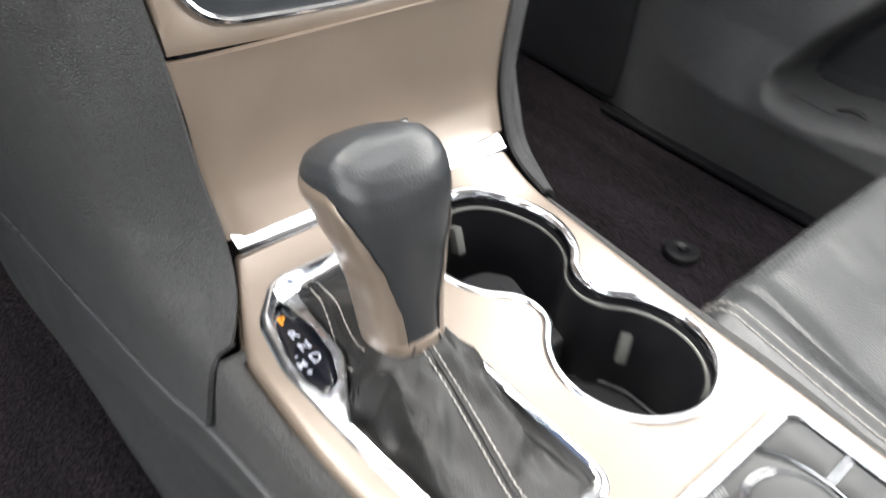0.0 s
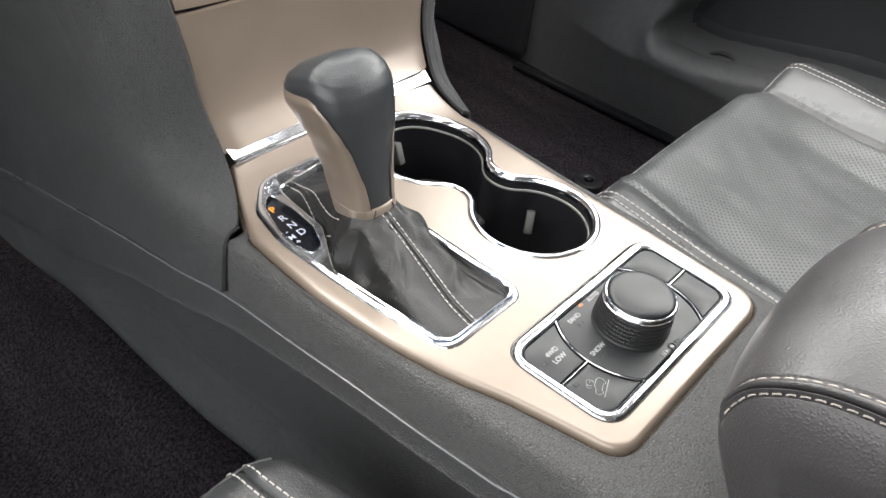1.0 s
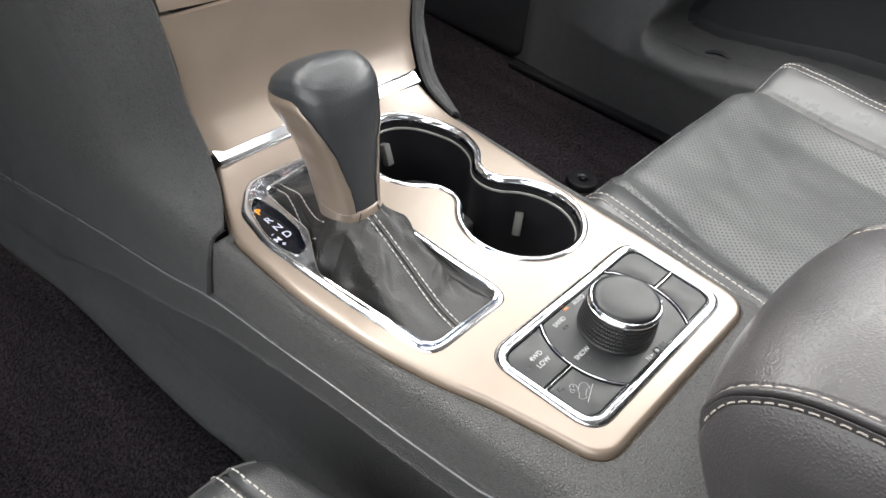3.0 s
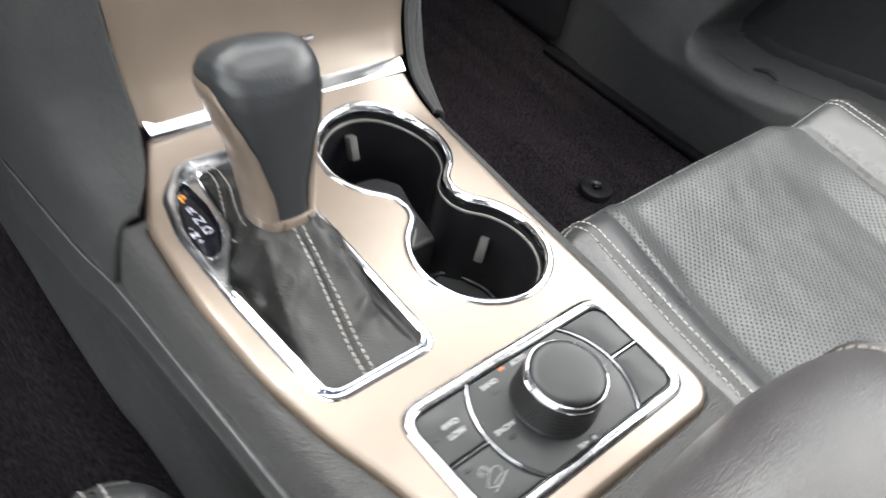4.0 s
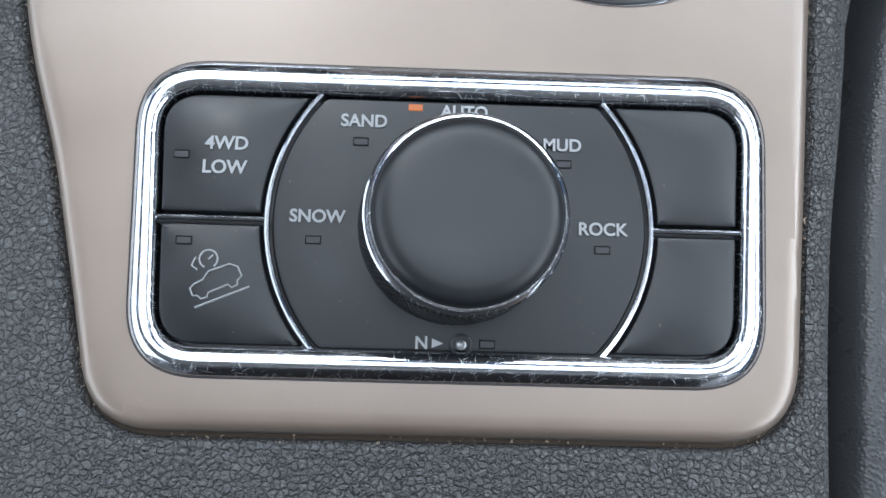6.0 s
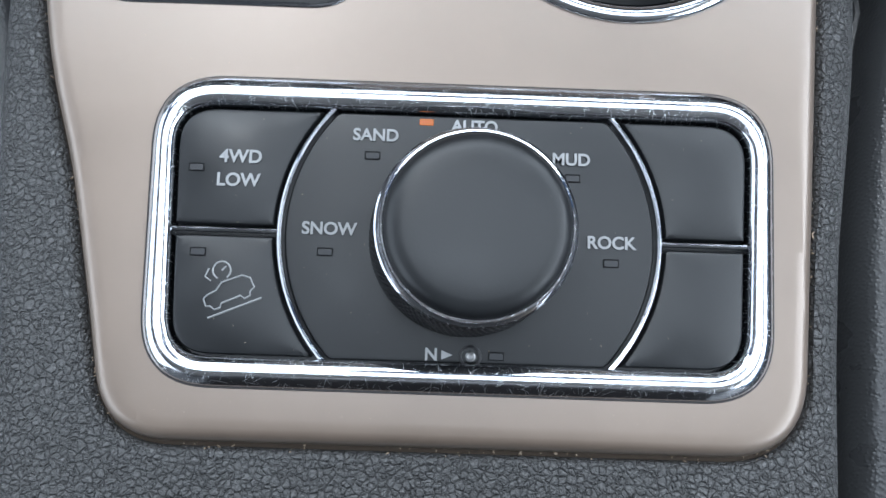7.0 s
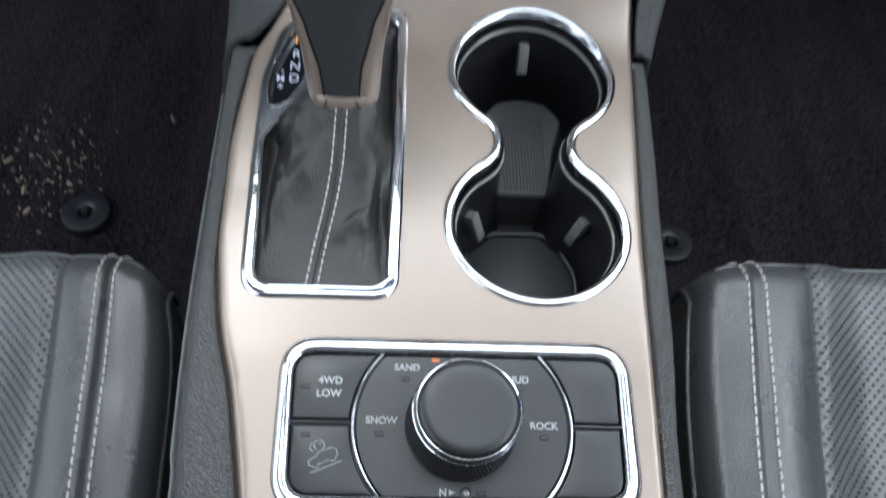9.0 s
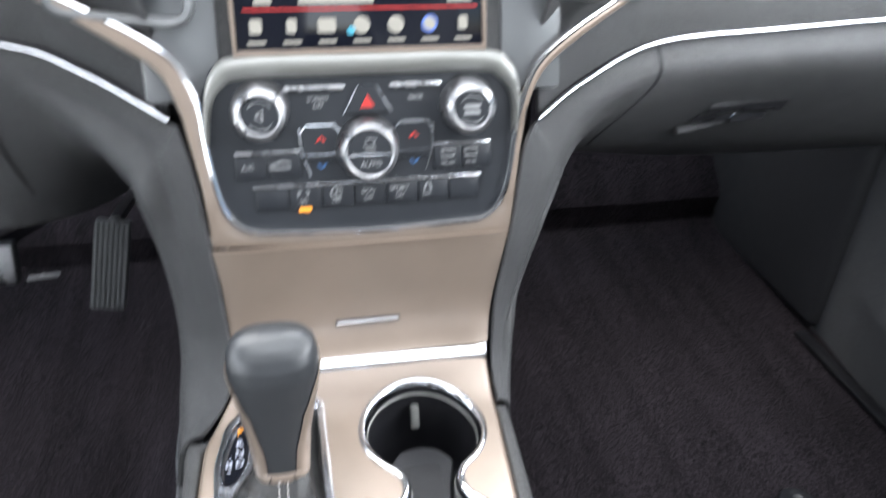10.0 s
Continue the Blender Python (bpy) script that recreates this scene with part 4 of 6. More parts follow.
def boot_point(k, t):
    a = 2 * math.pi * k / NB
    k0 = math.floor(k)
    base = foot[k0 % NB].lerp(foot[(k0 + 1) % NB], k - k0)
    top = KC + Vector((0.0150 * math.cos(a), 0.0175 * math.sin(a)))
    p = base.lerp(top, t)
    f = max(0.0, min(1.0, (p.y - 0.140) / 0.030))
    rise = (p.y - 0.062) / 0.089 * (1 - f) + t * f
    plane = -0.0035 + 0.0275 * max(0.0, min(1.0, rise)) ** (1.75 - 0.75 * f)
    d = max(along(COL_L, p.y) - p.x, p.x - along(COL_R, p.y))
    low = -0.0080 + 0.0060 * math.exp(-(p - base).length / 0.0040)
    s = max(0.0, min(1.0, d / 0.0125))
    plane += (plane * 0.10 + 0.0012) * math.exp(-abs(d) / 0.0030)
    z = plane + (min(low, plane) - plane) * s ** 0.75
    for (x0, y0), (x1, y1), h, w in FOLDS:
        e = Vector((x1 - x0, y1 - y0))
        f = max(0.0, min(1.0, ((p.x - x0) * e.x + (p.y - y0) * e.y) / e.length_squared))
        far = (p - Vector((x0, y0)) - e * f).length / (w * 1.5)
        z += h * math.exp(-far * far) * (1 - 0.5 * abs(2 * f - 1))
    w = min(1.0, 6 * t) * min(1.0, 5 * (1 - t))
    calm = 1 - 0.8 * math.exp(-((p.x + 0.0600) / 0.006) ** 2)
    crease = 0.5 - abs(noise.noise(Vector((p.x * 70 + p.y * 18, p.y * 30 - p.x * 9, 1.7))))
    fine = 0.5 - abs(noise.noise(Vector((p.x * 170 - p.y * 60, p.y * 90, 4.2))))
    z += w * (0.0020 * (crease - 0.3) + 0.0005 * (fine - 0.3)) * calm
    z += (0.0230 - z) * max(0.0, (t - 0.88) / 0.12) ** 2
    z += (-0.004 - z) * max(0.0, (0.05 - t) / 0.05)
    if d > -0.004:
        sway = min(1.0, (d + 0.004) / 0.006) * w
        p.x += 0.0006 * sway * (0.5 - abs(noise.noise(Vector((p.y * 62, z * 75 + p.y * 25, 7.7)))) * 2)
        z += 0.0007 * sway * noise.noise(Vector((p.y * 90, p.x * 60, 2.2)))
    return Vector((p.x, p.y, z + zs(p.y, p.x)))


bm = bmesh.new()
skin(bm, [[boot_point(k, t) for k in range(NB)] for t in [j / 64 for j in range(65)]])
part("boot", bm, BOOT, gear, "gathered black leather boot", sharp=60)


BOOTGRID = [boot_point(k, j / 64) for j in range(65) for k in range(NB)]


def boot_line(path, off):
    """A line on the boot's surface over a plan path, moved sideways by off."""
    pts = spline([(x, y, 0) for x, y in path], 6)
    out = []
    for i, p in enumerate(pts):
        t = (pts[min(i + 1, len(pts) - 1)] - pts[max(i - 1, 0)]).normalized()
        q = Vector((p.x - t.y * off, p.y + t.x * off))
        near = sorted(BOOTGRID, key=lambda g: (g.x - q.x) ** 2 + (g.y - q.y) ** 2)[:4]
        out.append(Vector((q.x, q.y, sum(g.z for g in near) / 4 + 0.0006)))
    return spline(out[::3] + [out[-1]], 6)


for path in ([(-0.0665, 0.0640), (-0.0640, 0.0850), (-0.0605, 0.1050), (-0.0580, 0.1250), (-0.0570, 0.1500)], [(-0.0610, 0.2360), (-0.0660, 0.2180), (-0.0730, 0.1950), (-0.0790, 0.1720)]):
    part("stitching", stitches([boot_line(path, -0.0027), boot_line(path, 0.0027)], 0.0042, 0.66, 0.00036), THREAD, gear, "pale double stitching")
    part("seam", tube(boot_line(path, 0), 0.0004, 5), BOOT, gear)


def curve_at(table, s):
    for a, b in zip(table, table[1:]):
        if s <= b[0]:
            f = (s - a[0]) / (b[0] - a[0])
            f = f * f * (3 - 2 * f) * 0.5 + f * 0.5
            return a[1] + (b[1] - a[1]) * f
    return table[-1][1]


WID = [(0, 0.0165), (0.10, 0.0172), (0.25, 0.0185), (0.45, 0.0218), (0.62, 0.0258), (0.78, 0.0284), (0.86, 0.0282), (0.92, 0.0262), (0.965, 0.0215), (0.99, 0.0140), (1.0, 0.0060)]
DEPB = [(0, 0.0185), (0.25, 0.0188), (0.45, 0.0198), (0.62, 0.0215), (0.78, 0.0228), (0.86, 0.0222), (0.92, 0.0198), (0.965, 0.0155), (0.99, 0.0100), (1.0, 0.0040)]
DEPF = [(0, 0.0175), (0.25, 0.0195), (0.45, 0.0240), (0.62, 0.0305), (0.78, 0.0375), (0.86, 0.0385), (0.92, 0.0350), (0.965, 0.0270), (0.99, 0.0150), (1.0, 0.0060)]


def knob_point(s, phi, out=0.0):
    """s up the lever 0..1; phi from the back (0) round its passenger side."""
    n = 2.6
    c, q = math.sin(phi), -math.cos(phi)
    w = curve_at(WID, s) + out
    d = curve_at(DEPF if q > 0 else DEPB, s) + out
    r = (abs(c) ** n + abs(q) ** n) ** (-1 / n)
    cy = 0.1690 + 0.0215 * max(0, s)
    k = max(0.0, min(1.0, (s - 0.35) / 0.5))
    y = d * r * q
    droop = 0.52 * max(0.0, y) * k * k * (3 - 2 * k) * 0.75 + 0.10 * max(0, -y) * k
    return Vector((KC.x + w * r * c, cy + y, 0.0205 + 0.0950 * s - droop))


LEV = [j / 44 for j in range(45)]
LEV = [1 - (1 - s) ** 1.25 for s in LEV]
bm = bmesh.new()
skin(bm, [[knob_point(s, 2 * math.pi * k / 72) for k in range(72)] for s in LEV], True, True, True)
part("grip", bm, KNOBLEATHER, gear, "smooth black leather grip", sharp=70)


def back_edge(s):
    return curve_at([(0, 0.50), (0.13, 0.50), (0.24, 0.53), (0.33, 0.62), (0.48, 0.71), (0.60, 0.83), (0.72, 1.03), (0.84, 1.42), (1, 1.7)], s)


def front_edge(s):
    return curve_at([(0, 2.45), (0.5, 2.42), (0.86, 2.3), (1, 2.2)], s)


for sd in (-1, 1):
    rows = []
    for j in range(40):
        rows.append([])
        for k in range(22):
            f = k / 21
            s_top = 0.80 + 0.06 * f
            s = 0.0 + s_top * j / 39
            phi = back_edge(s) + (front_edge(s) - back_edge(s)) * f
            edge = min(f, 1 - f, (39 - j) / 39 * 1.6)
            rows[-1].append(knob_point(s, sd * phi, 0.0003 + 0.0011 * min(1, edge / 0.08)))
    part("side_trim", sheet(rows, 0.0), TRIM, gear, "satin champagne side trim", sharp=60)
for sd in (-1, 1):
    part("joint", tube([knob_point(s, sd * (back_edge(s) - 0.01), 0.0004) for s in np.linspace(0.02, 0.80, 50)], 0.0004, 5), SMOOTHB, gear)
    part("joint", tube([knob_point(s, sd * (0.52 - 0.10 * (s / 0.05)), 0.0017) for s in np.linspace(-0.03, 0.080, 10)], 0.00035, 5), SMOOTHB, gear)
collar = [[knob_point(s, 2 * math.pi * k / 72, o) for k in range(72)] for s, o in ((-0.02, -0.001), (-0.035, 0.0006), (-0.005, 0.0012), (0.075, 0.0015), (0.086, 0.0002))]
bm = bmesh.new()
skin(bm, collar)
part("collar", bm, TRIM, gear, "champagne collar round the lever's foot", sharp=50)

# ---- terrain control panel ----
tp = thing("terrain_control_panel", "dark switch panel in a scratched chrome frame with a round dial", "control panel")
INNER = ccw(rounded([(0.0672, -0.0299, 0.0100), (0.0700, 0.0306, 0.0100), (-0.0700, 0.0306, 0.0100), (-0.0672, -0.0299, 0.0100)], 0.0015))
part("frame", between(PANEL, INNER, [(-0.07, -0.004), (-0.07, 0.0006), (-0.05, 0.0011)] + [(k / 12, 0.0014 + 0.0014 * (1 - (k / 6 - 1) ** 2)) for k in range(12)] + [(0.98, 0.0013), (1.0, 0.0009), (1.0, -0.006)], False), CHROME, tp, "scratched chrome frame")
part("frame_gap", tube(at_z(inset(PANEL, -0.0004), 0.0002, False), 0.0006, 6, True), SMOOTHB, tp)
part("back", plate(INNER, [], [(0, -0.009), (0, -0.0045)], follow=False), SMOOTHB, tp)
DC, DR = Vector((0.0021, 0.0005)), 0.0453


circle = [DC + Vector((math.cos(k * math.pi / 120), math.sin(k * math.pi / 120))) * (DR - 0.0011) for k in range(240)]
g = 0.0006
dial = circle
for keep in (lambda p: 0.0308 - g - p.y, lambda p: p.y + 0.0303 - g):
    dial = clip_poly(dial, keep)
dial = ccw(resample(dial, 0.0016))
part("dial_plate", plate(dial, [], [(0, -0.004), (0, -0.0006), (0.0004, -0.0001), (0.001, 0.0)], follow=False), BUTTON, tp, "matte charcoal dial plate")
for sx in (-1, 1):
    a0 = math.asin(min(1, (0.0310 - DC.y) / DR))
    a1 = math.asin((0.0304 + DC.y) / DR)
    arc = [DC + Vector((sx * math.cos(t), math.sin(t))) * DR for t in np.linspace(-a1, a0, 40)]
    part("divider", tube([(p.x, p.y, 0.0003) for p in arc], 0.00066, 8), DARKCHROME, tp, "thin chrome divider")
    xe = DC.x + sx * DR
    part("divider", tube([(xe, 0.0, 0.0002), (sx * 0.0690, 0.0, 0.0002)], 0.00066, 8), DARKCHROME, tp, "thin chrome divider")
    for sy in (-1, 1):
        region = inset(INNER, g)
        region = clip_poly(region, lambda p: (p.x - DC.x) * sx)
        region = clip_poly(region, lambda p: p.y * sy - 0.0013)
        # follow the arc on the dial's side
        out = []
        for p in resample(region, 0.001):
            v = p - DC
            if v.length < DR + 0.0014:
                r = DR + 0.0014
                h = max(-r, min(r, v.y))
                p = DC + Vector((sx * math.sqrt(max(0, r * r - h * h)), h))
            out.append(p)
        region = ccw(resample(out, 0.0013))
        part("button", plate(region, [], [(0, -0.004), (0, -0.0004), (0.0004, 0.0003), (0.0012, 0.0006)], follow=False), BUTTON, tp, "matte charcoal push button")
DIAL = (0.0012, -0.0004, 0)


def leaned(bm):
    """The dial's stem leans a little towards the passenger."""
    for v in bm.verts:
        v.co.x += 0.070 * v.co.z
        v.co.y -= 0.015 * v.co.z
    return bm


knob = part("dial_knob", leaned(lathe([(0.0232, -0.0004), (0.0232, 0.0010), (0.0228, 0.0014), (0.0226, 0.0030), (0.0211, 0.0186), (0.0203, 0.0190)], DIAL, 96, True)), GRIP, tp, "round dial with a knurled grip")
bm = bmesh.new()
KN = 92
for row in range(6):
    for k in range(KN):
        a = (k + 0.5 * (row % 2)) * 2 * math.pi / KN
        z0 = 0.0022 + row * 0.0026
        r = 0.02262 - 0.000255 * row
        c = Vector((DIAL[0] + r * math.cos(a), DIAL[1] + r * math.sin(a), z0 + 0.0013))
        t, o = Vector((-math.sin(a), math.cos(a), 0)), Vector((math.cos(a), math.sin(a), 0))
        q = [bm.verts.new(c + t * u * 0.00066 + Vector((0, 0, w * 0.0011))) for u, w in ((-1, -1), (1, -1), (1, 1), (-1, 1))]
        p = bm.verts.new(c + o * 0.00060)
        for i in range(4):
            bm.faces.new((q[i], q[(i + 1) % 4], p))
tagged(part("knurling", leaned(bm), GRIP, knob, sharp=10), kind="stuff")
part("dark_ring", leaned(lathe([(0.0208, 0.0184), (0.0216, 0.0188), (0.0217, 0.0194), (0.0214, 0.0199), (0.0207, 0.0212), (0.0203, 0.0216)], DIAL, 96, False)), DARKCHROME, knob, "dark polished bevel ring")
part("lower_ring", leaned(lathe([(0.0215, 0.0187), (0.0219, 0.0190), (0.0219, 0.0194), (0.0215, 0.0197)], DIAL, 96, False)), CHROME, knob, "thin bright lower ring")
part("chrome_ring", leaned(lathe([(0.0207, 0.0211), (0.0208, 0.0216), (0.0206, 0.0220), (0.0202, 0.0221), (0.0199, 0.0217)], DIAL, 96, False)), CHROME, knob, "polished chrome ring")
part("cap", leaned(lathe([(0.0202, 0.0208), (0.0200, 0.0220), (0.0196, 0.0229), (0.0189, 0.0236), (0.0177, 0.0242), (0.0158, 0.0246), (0.0130, 0.0248), (0.0090, 0.0250), (0.0030, 0.0250)], DIAL, 96)), BUTTON, knob, "soft matte black cap")
for s, x, y, h in (("4WD", -0.0535, 0.0178, 0.0053), ("LOW", -0.0538, 0.0120, 0.0053), ("SNOW", -0.0315, 0.0010, 0.0050), ("SAND", -0.0214, 0.0245, 0.0050), ("AUTO", 0.0026, 0.0275, 0.0048), ("MUD", 0.0262, 0.0200, 0.0050), ("ROCK", 0.0359, -0.0002, 0.0050), ("N", -0.0062, -0.0279, 0.0048)):
    lettering("lettering", s, h * 0.84, pose(x, y, 0.0009 if x < -0.044 else 0.0003), LETTER, tp, "pale printed lettering", bold=0.00010)
bm = bmesh.new()
bm.faces.new([bm.verts.new(v) for v in ((-0.0038, -0.0267, 0.0003), (-0.0038, -0.0289, 0.0003), (-0.0012, -0.0278, 0.0003))])
part("arrow", bm, LETTER, tp)
for x, y, m, z in ((-0.0640, 0.0150, LED_OFF, 0.0006), (-0.0620, -0.0055, LED_OFF, 0.0006), (-0.0322, -0.0045, LED_OFF, 0), (0.0359, -0.0050, LED_OFF, 0), (0.0266, 0.0155, LED_OFF, 0), (-0.0220, 0.0195, LED_OFF, 0), (0.0090, -0.0278, LED_OFF, 0), (-0.0092, 0.0284, LED_ORANGE, 0)):
    part("indicator", block(x - 0.0017, x + 0.0017, y - 0.0008, y + 0.0008, z - 0.0006, z + 0.00018, 0.0001, 1), m, tp, "lit amber indicator" if m is LED_ORANGE else "small unlit indicator")
    if m is LED_OFF:
        part("indicator_edge", tube([(x - 0.0018, y - 0.0009, z + 0.0002), (x + 0.0018, y - 0.0009, z + 0.0002), (x + 0.0018, y + 0.0009, z + 0.0002), (x - 0.0018, y + 0.0009, z + 0.0002)], 0.00013, 4, True), SMOOTHB, tp)
screw = part("screw", lathe([(0.0027, -0.0002), (0.0026, 0.0004), (0.0021, 0.0005), (0.0019, -0.0012), (0.0003, -0.0012)], (0.0030, -0.0280, 0), 24), SMOOTHB, tp, "small recessed screw")
part("screw_head", lathe([(0.0013, -0.0010), (0.0012, 0.0001), (0.0008, 0.0003), (0.0004, 0.0001)], (0.0030, -0.0280, 0), 20), STEEL, screw, "bright worn screw head")
# hill descent mark: a car on a slope with a dial above
ink = bmesh.new()
M2 = Matrix.Translation((-0.0540, -0.0150, 0.0008)) @ pose(0, 0, 0, 0, 0, 22)
body_mark = [(-0.0060, -0.0012), (-0.0060, 0.0006), (-0.0048, 0.0012), (-0.0026, 0.0015), (-0.0008, 0.0029), (0.0042, 0.0028), (0.0058, 0.0016), (0.0060, -0.0008), (0.0048, -0.0014), (0.0044, -0.0024), (0.0030, -0.0026),
             (0.0024, -0.0016), (-0.0024, -0.0018), (-0.0030, -0.0027), (-0.0044, -0.0026), (-0.0050, -0.0016)]
tube([M2 @ Vector((*p, 0)) for p in body_mark], 0.00021, 4, True, bm=ink)
tube([M2 @ Vector((-0.0064, -0.0040, 0)), M2 @ Vector((0.0068, -0.0038, 0))], 0.00024, 4, bm=ink)
C0 = Vector((-0.0560, -0.0098, 0.0008))
tube([C0 + Vector((math.cos(a) * 0.0021, math.sin(a) * 0.0021, 0)) for a in np.linspace(-0.9, 4.3, 18)], 0.00022, 4, bm=ink)
tube([C0, C0 + Vector((0.001, 0.001, 0))], 0.00022, 4, bm=ink)
tube([C0 + Vector((-0.0030, 0.0004, 0)), C0 + Vector((-0.0038, -0.0016, 0)), C0 + Vector((-0.0024, -0.0026, 0))], 0.00022, 4, bm=ink)
part("hill_descent_mark", ink, LETTER, tp, "pale printed car on a slope")


# ---- padded armrest ----
rest = thing("armrest", "padded black leather armrest with pale double stitching", "armrest")


REST_X, REST_SEAM, REST_W = 0.003, 0.080, 0.0895
nose = resample(spline([(-0.110, -0.03, 0), (-0.088, 0.010, 0), (-0.068, 0.050, 0), (-0.071, 0.080, 0), (-0.087, 0.099, 0), (-0.112, 0.112, 0), (-0.150, 0.120, 0), (-0.21, 0.124, 0), (-0.33, 0.125, 0), (-0.43, 0.122, 0)], 12), 0.003, closed=False)
NOSE = len(nose) - 1


def rest_point(f, g):
    """f 0..1 up the nose and back along the top, g metres across from the middle, round the seam and down the side."""
    i = min(int(f * NOSE), NOSE - 1)
    q = nose[i].lerp(nose[i + 1], f * NOSE - i)
    t = (nose[min(i + 2, NOSE)] - nose[max(i - 1, 0)]).normalized()
    out = Vector((t.y, -t.x))
    sd = 1 if g >= 0 else -1
    a = abs(g)
    spine = Vector((min(q.x, -0.125) - 0.02, max(-0.02, min(0.02, q.y * 0.2))))
    if a <= REST_SEAM:
        x, d = a, 0.011 * (a / REST_SEAM) ** 2.6
        k = 0.0
    else:
        b = min(a - REST_SEAM, 0.045)
        ang = b / 0.045 * math.pi * 0.47
        x = REST_SEAM + (REST_W - REST_SEAM) * math.sin(ang)
        d = 0.011 + 0.011 * b / 0.045 + 0.020 * (1 - math.cos(ang))
        k = max(0.0, a - REST_SEAM - 0.045) / 0.075
        x -= 0.010 * k
    s = a - REST_SEAM
    puff = 0.0020 * math.exp(-((abs(s) - 0.0026) / 0.0018) ** 2) - 0.0022 * math.exp(-(s / 0.0009) ** 2) - 0.0009 * math.exp(-((abs(s) - 0.0058) / 0.0012) ** 2)
    puff *= ease((f - 0.185) / 0.035)
    d -= puff
    p = Vector((q.x - out.x * d, q.y - out.y * d)).lerp(spine, k)
    wob = 0.0013 * noise.noise(Vector((g * 24, q.x * 24, q.y * 24))) * (1 - k)
    return Vector((REST_X + sd * (x + puff * 0.6), p.x, p.y + wob))


across = sorted(set([0.0] + [s * v for s in (-1, 1) for v in [0.065 * j / 20 for j in range(1, 21)] + [0.066 + 0.0004 * j for j in range(60)] + [0.092 + 0.031 * j / 14 for j in range(15)] + [0.123 + 0.075 * j / 10 for j in range(1, 11)]]))
bm = sheet([[rest_point(j / 150, g) for g in across] for j in range(151)])
part("pad", bm, REST, rest, "", sharp=60)
for sd in (-1, 1):
    for d in (-0.0050, 0.0050):
        line = []
        for j in range(38, 181):
            p = rest_point(j / 181, sd * (REST_SEAM + d))
            line.append(p + Vector((sd * 0.0003, 0.0002, 0.0004)))
        part("stitching", stitches([line], 0.0056, 0.70, 0.00044), TAN_THREAD, rest, "pale stitching")
part("hinge_base", block(-0.070, 0.076, -0.40, -0.125, -0.02, 0.004, 0.004), BLACK, rest)


# ---- seats ----
def seat(name, x_in, side, z_top, label, y_front, edge_in):
    """side: +1 the cushion extends to the right of its inner edge, -1 to the left."""
    th = thing(name, label, "car seat", "front seats")
    width = 0.492 if side > 0 else 0.52
    seam_in, edge_out, seam_out = 0.0405 if side > 0 else 0.041, width - 0.105, width - 0.050

    def top(u):
        f = max(0.0, min(1.0, (u - 0.052) / 0.062))
        crown = 0.025 * (1 - f * f * (3 - 2 * f)) + 0.003 * math.exp(-((u - 0.034) / 0.03) ** 2) + 0.020 * math.exp(-((u - width + 0.045) / 0.045) ** 2)
        dip = -0.012 * max(0, min(1, (u - 0.065) / 0.05)) * max(0, min(1, (edge_out - u) / 0.05))
        g = -0.004 * math.exp(-((u - edge_in) / 0.0035) ** 2) - 0.004 * math.exp(-((u - edge_out) / 0.0035) ** 2) - 0.0030 * math.exp(-((u - seam_in) / 0.0020) ** 2)
        r = 0.015
        if u < r:
            crown -= r - math.sqrt(max(0, r * r - (r - u) ** 2))
        if u > width - r:
            crown -= r - math.sqrt(max(0, r * r - (r - width + u) ** 2))
        return crown + g, dip

    def point(u, s):
        """s: metres along the cushion from its front lip backwards; negative runs down the front."""
        R = 0.024
        skew = 0.012 * math.exp(-max(0, s) / 0.12) * (1 - min(1, u / 0.12))
        if s >= 0:
            y, z = y_front - R - s, top(u)[0] + top(u)[1] * min(1.0, s / 0.07) + 0.015 * (s - 0.1) * (1 if s > 0.1 else 0)
        else:
            a = min(-s / R, math.pi / 2)
            ex = max(0, -s - R * math.pi / 2)
            y, z = y_front - R + R * math.sin(a) - ex * 0.25, top(u)[0] - R * (1 - math.cos(a)) - ex
        corner = (0.013 if side > 0 else 0.024) * max(0, (0.05 - u) / 0.05) ** 2 * math.exp(-max(0, s + 0.03) / 0.03)
        y -= corner + 0.004 * ((u - 0.26) / 0.26) ** 2 + 0.006 * (max(0.0, u - 0.20) / 0.29) ** 2
        mid = ease((u - 0.052) / 0.05) * ease((edge_out + 0.01 - u) / 0.06) * math.exp(-(max(0.0, s) / 0.075) ** 2)
        z += 0.012 * mid
        y += 0.006 * mid
        wob = 0.0016 * noise.noise(Vector((u * 16, s * 16, side * 3.0))) + 0.0008 * noise.noise(Vector((u * 50, s * 30, side * 5.0)))
        return Vector((x_in + side * (u + taper(s, u)), y, z_top + z + wob))

    def taper(s, u):
        s = max(0.0, s)
        if side < 0:
            f = min(1.0, u / 0.041)
            return 0.020 * math.exp(-s / 0.07) * (1 - f) + (0.0095 - 0.126 * min(s, 0.2)) * f
        f = min(1.0, u / 0.0375)
        return 0.025 * math.exp(-s / 0.10) * (1 - f) + (0.0165 - 0.165 * min(s, 0.22)) * f

    S = [-0.12, -0.09, -0.06, -0.0377] + [-0.0377 + 0.0377 * k / 10 for k in range(1, 11)] + [0.5 * (k / 60) ** 1.15 for k in range(1, 61)]

    def field(a, b, steps):
        return sheet([[point(a + (b - a) * k / steps, s) for k in range(steps + 1)] for s in S])
    part("inner_bolster", field(0.0, edge_in, 40), SEAT, th, "smooth black leather bolster", sharp=70)
    part("insert", field(edge_in, edge_out, 70), PERF, th, "perforated black leather insert", sharp=70)
    part("outer_bolster", field(edge_out, width, 36), SEAT, th, "smooth black leather bolster", sharp=70)
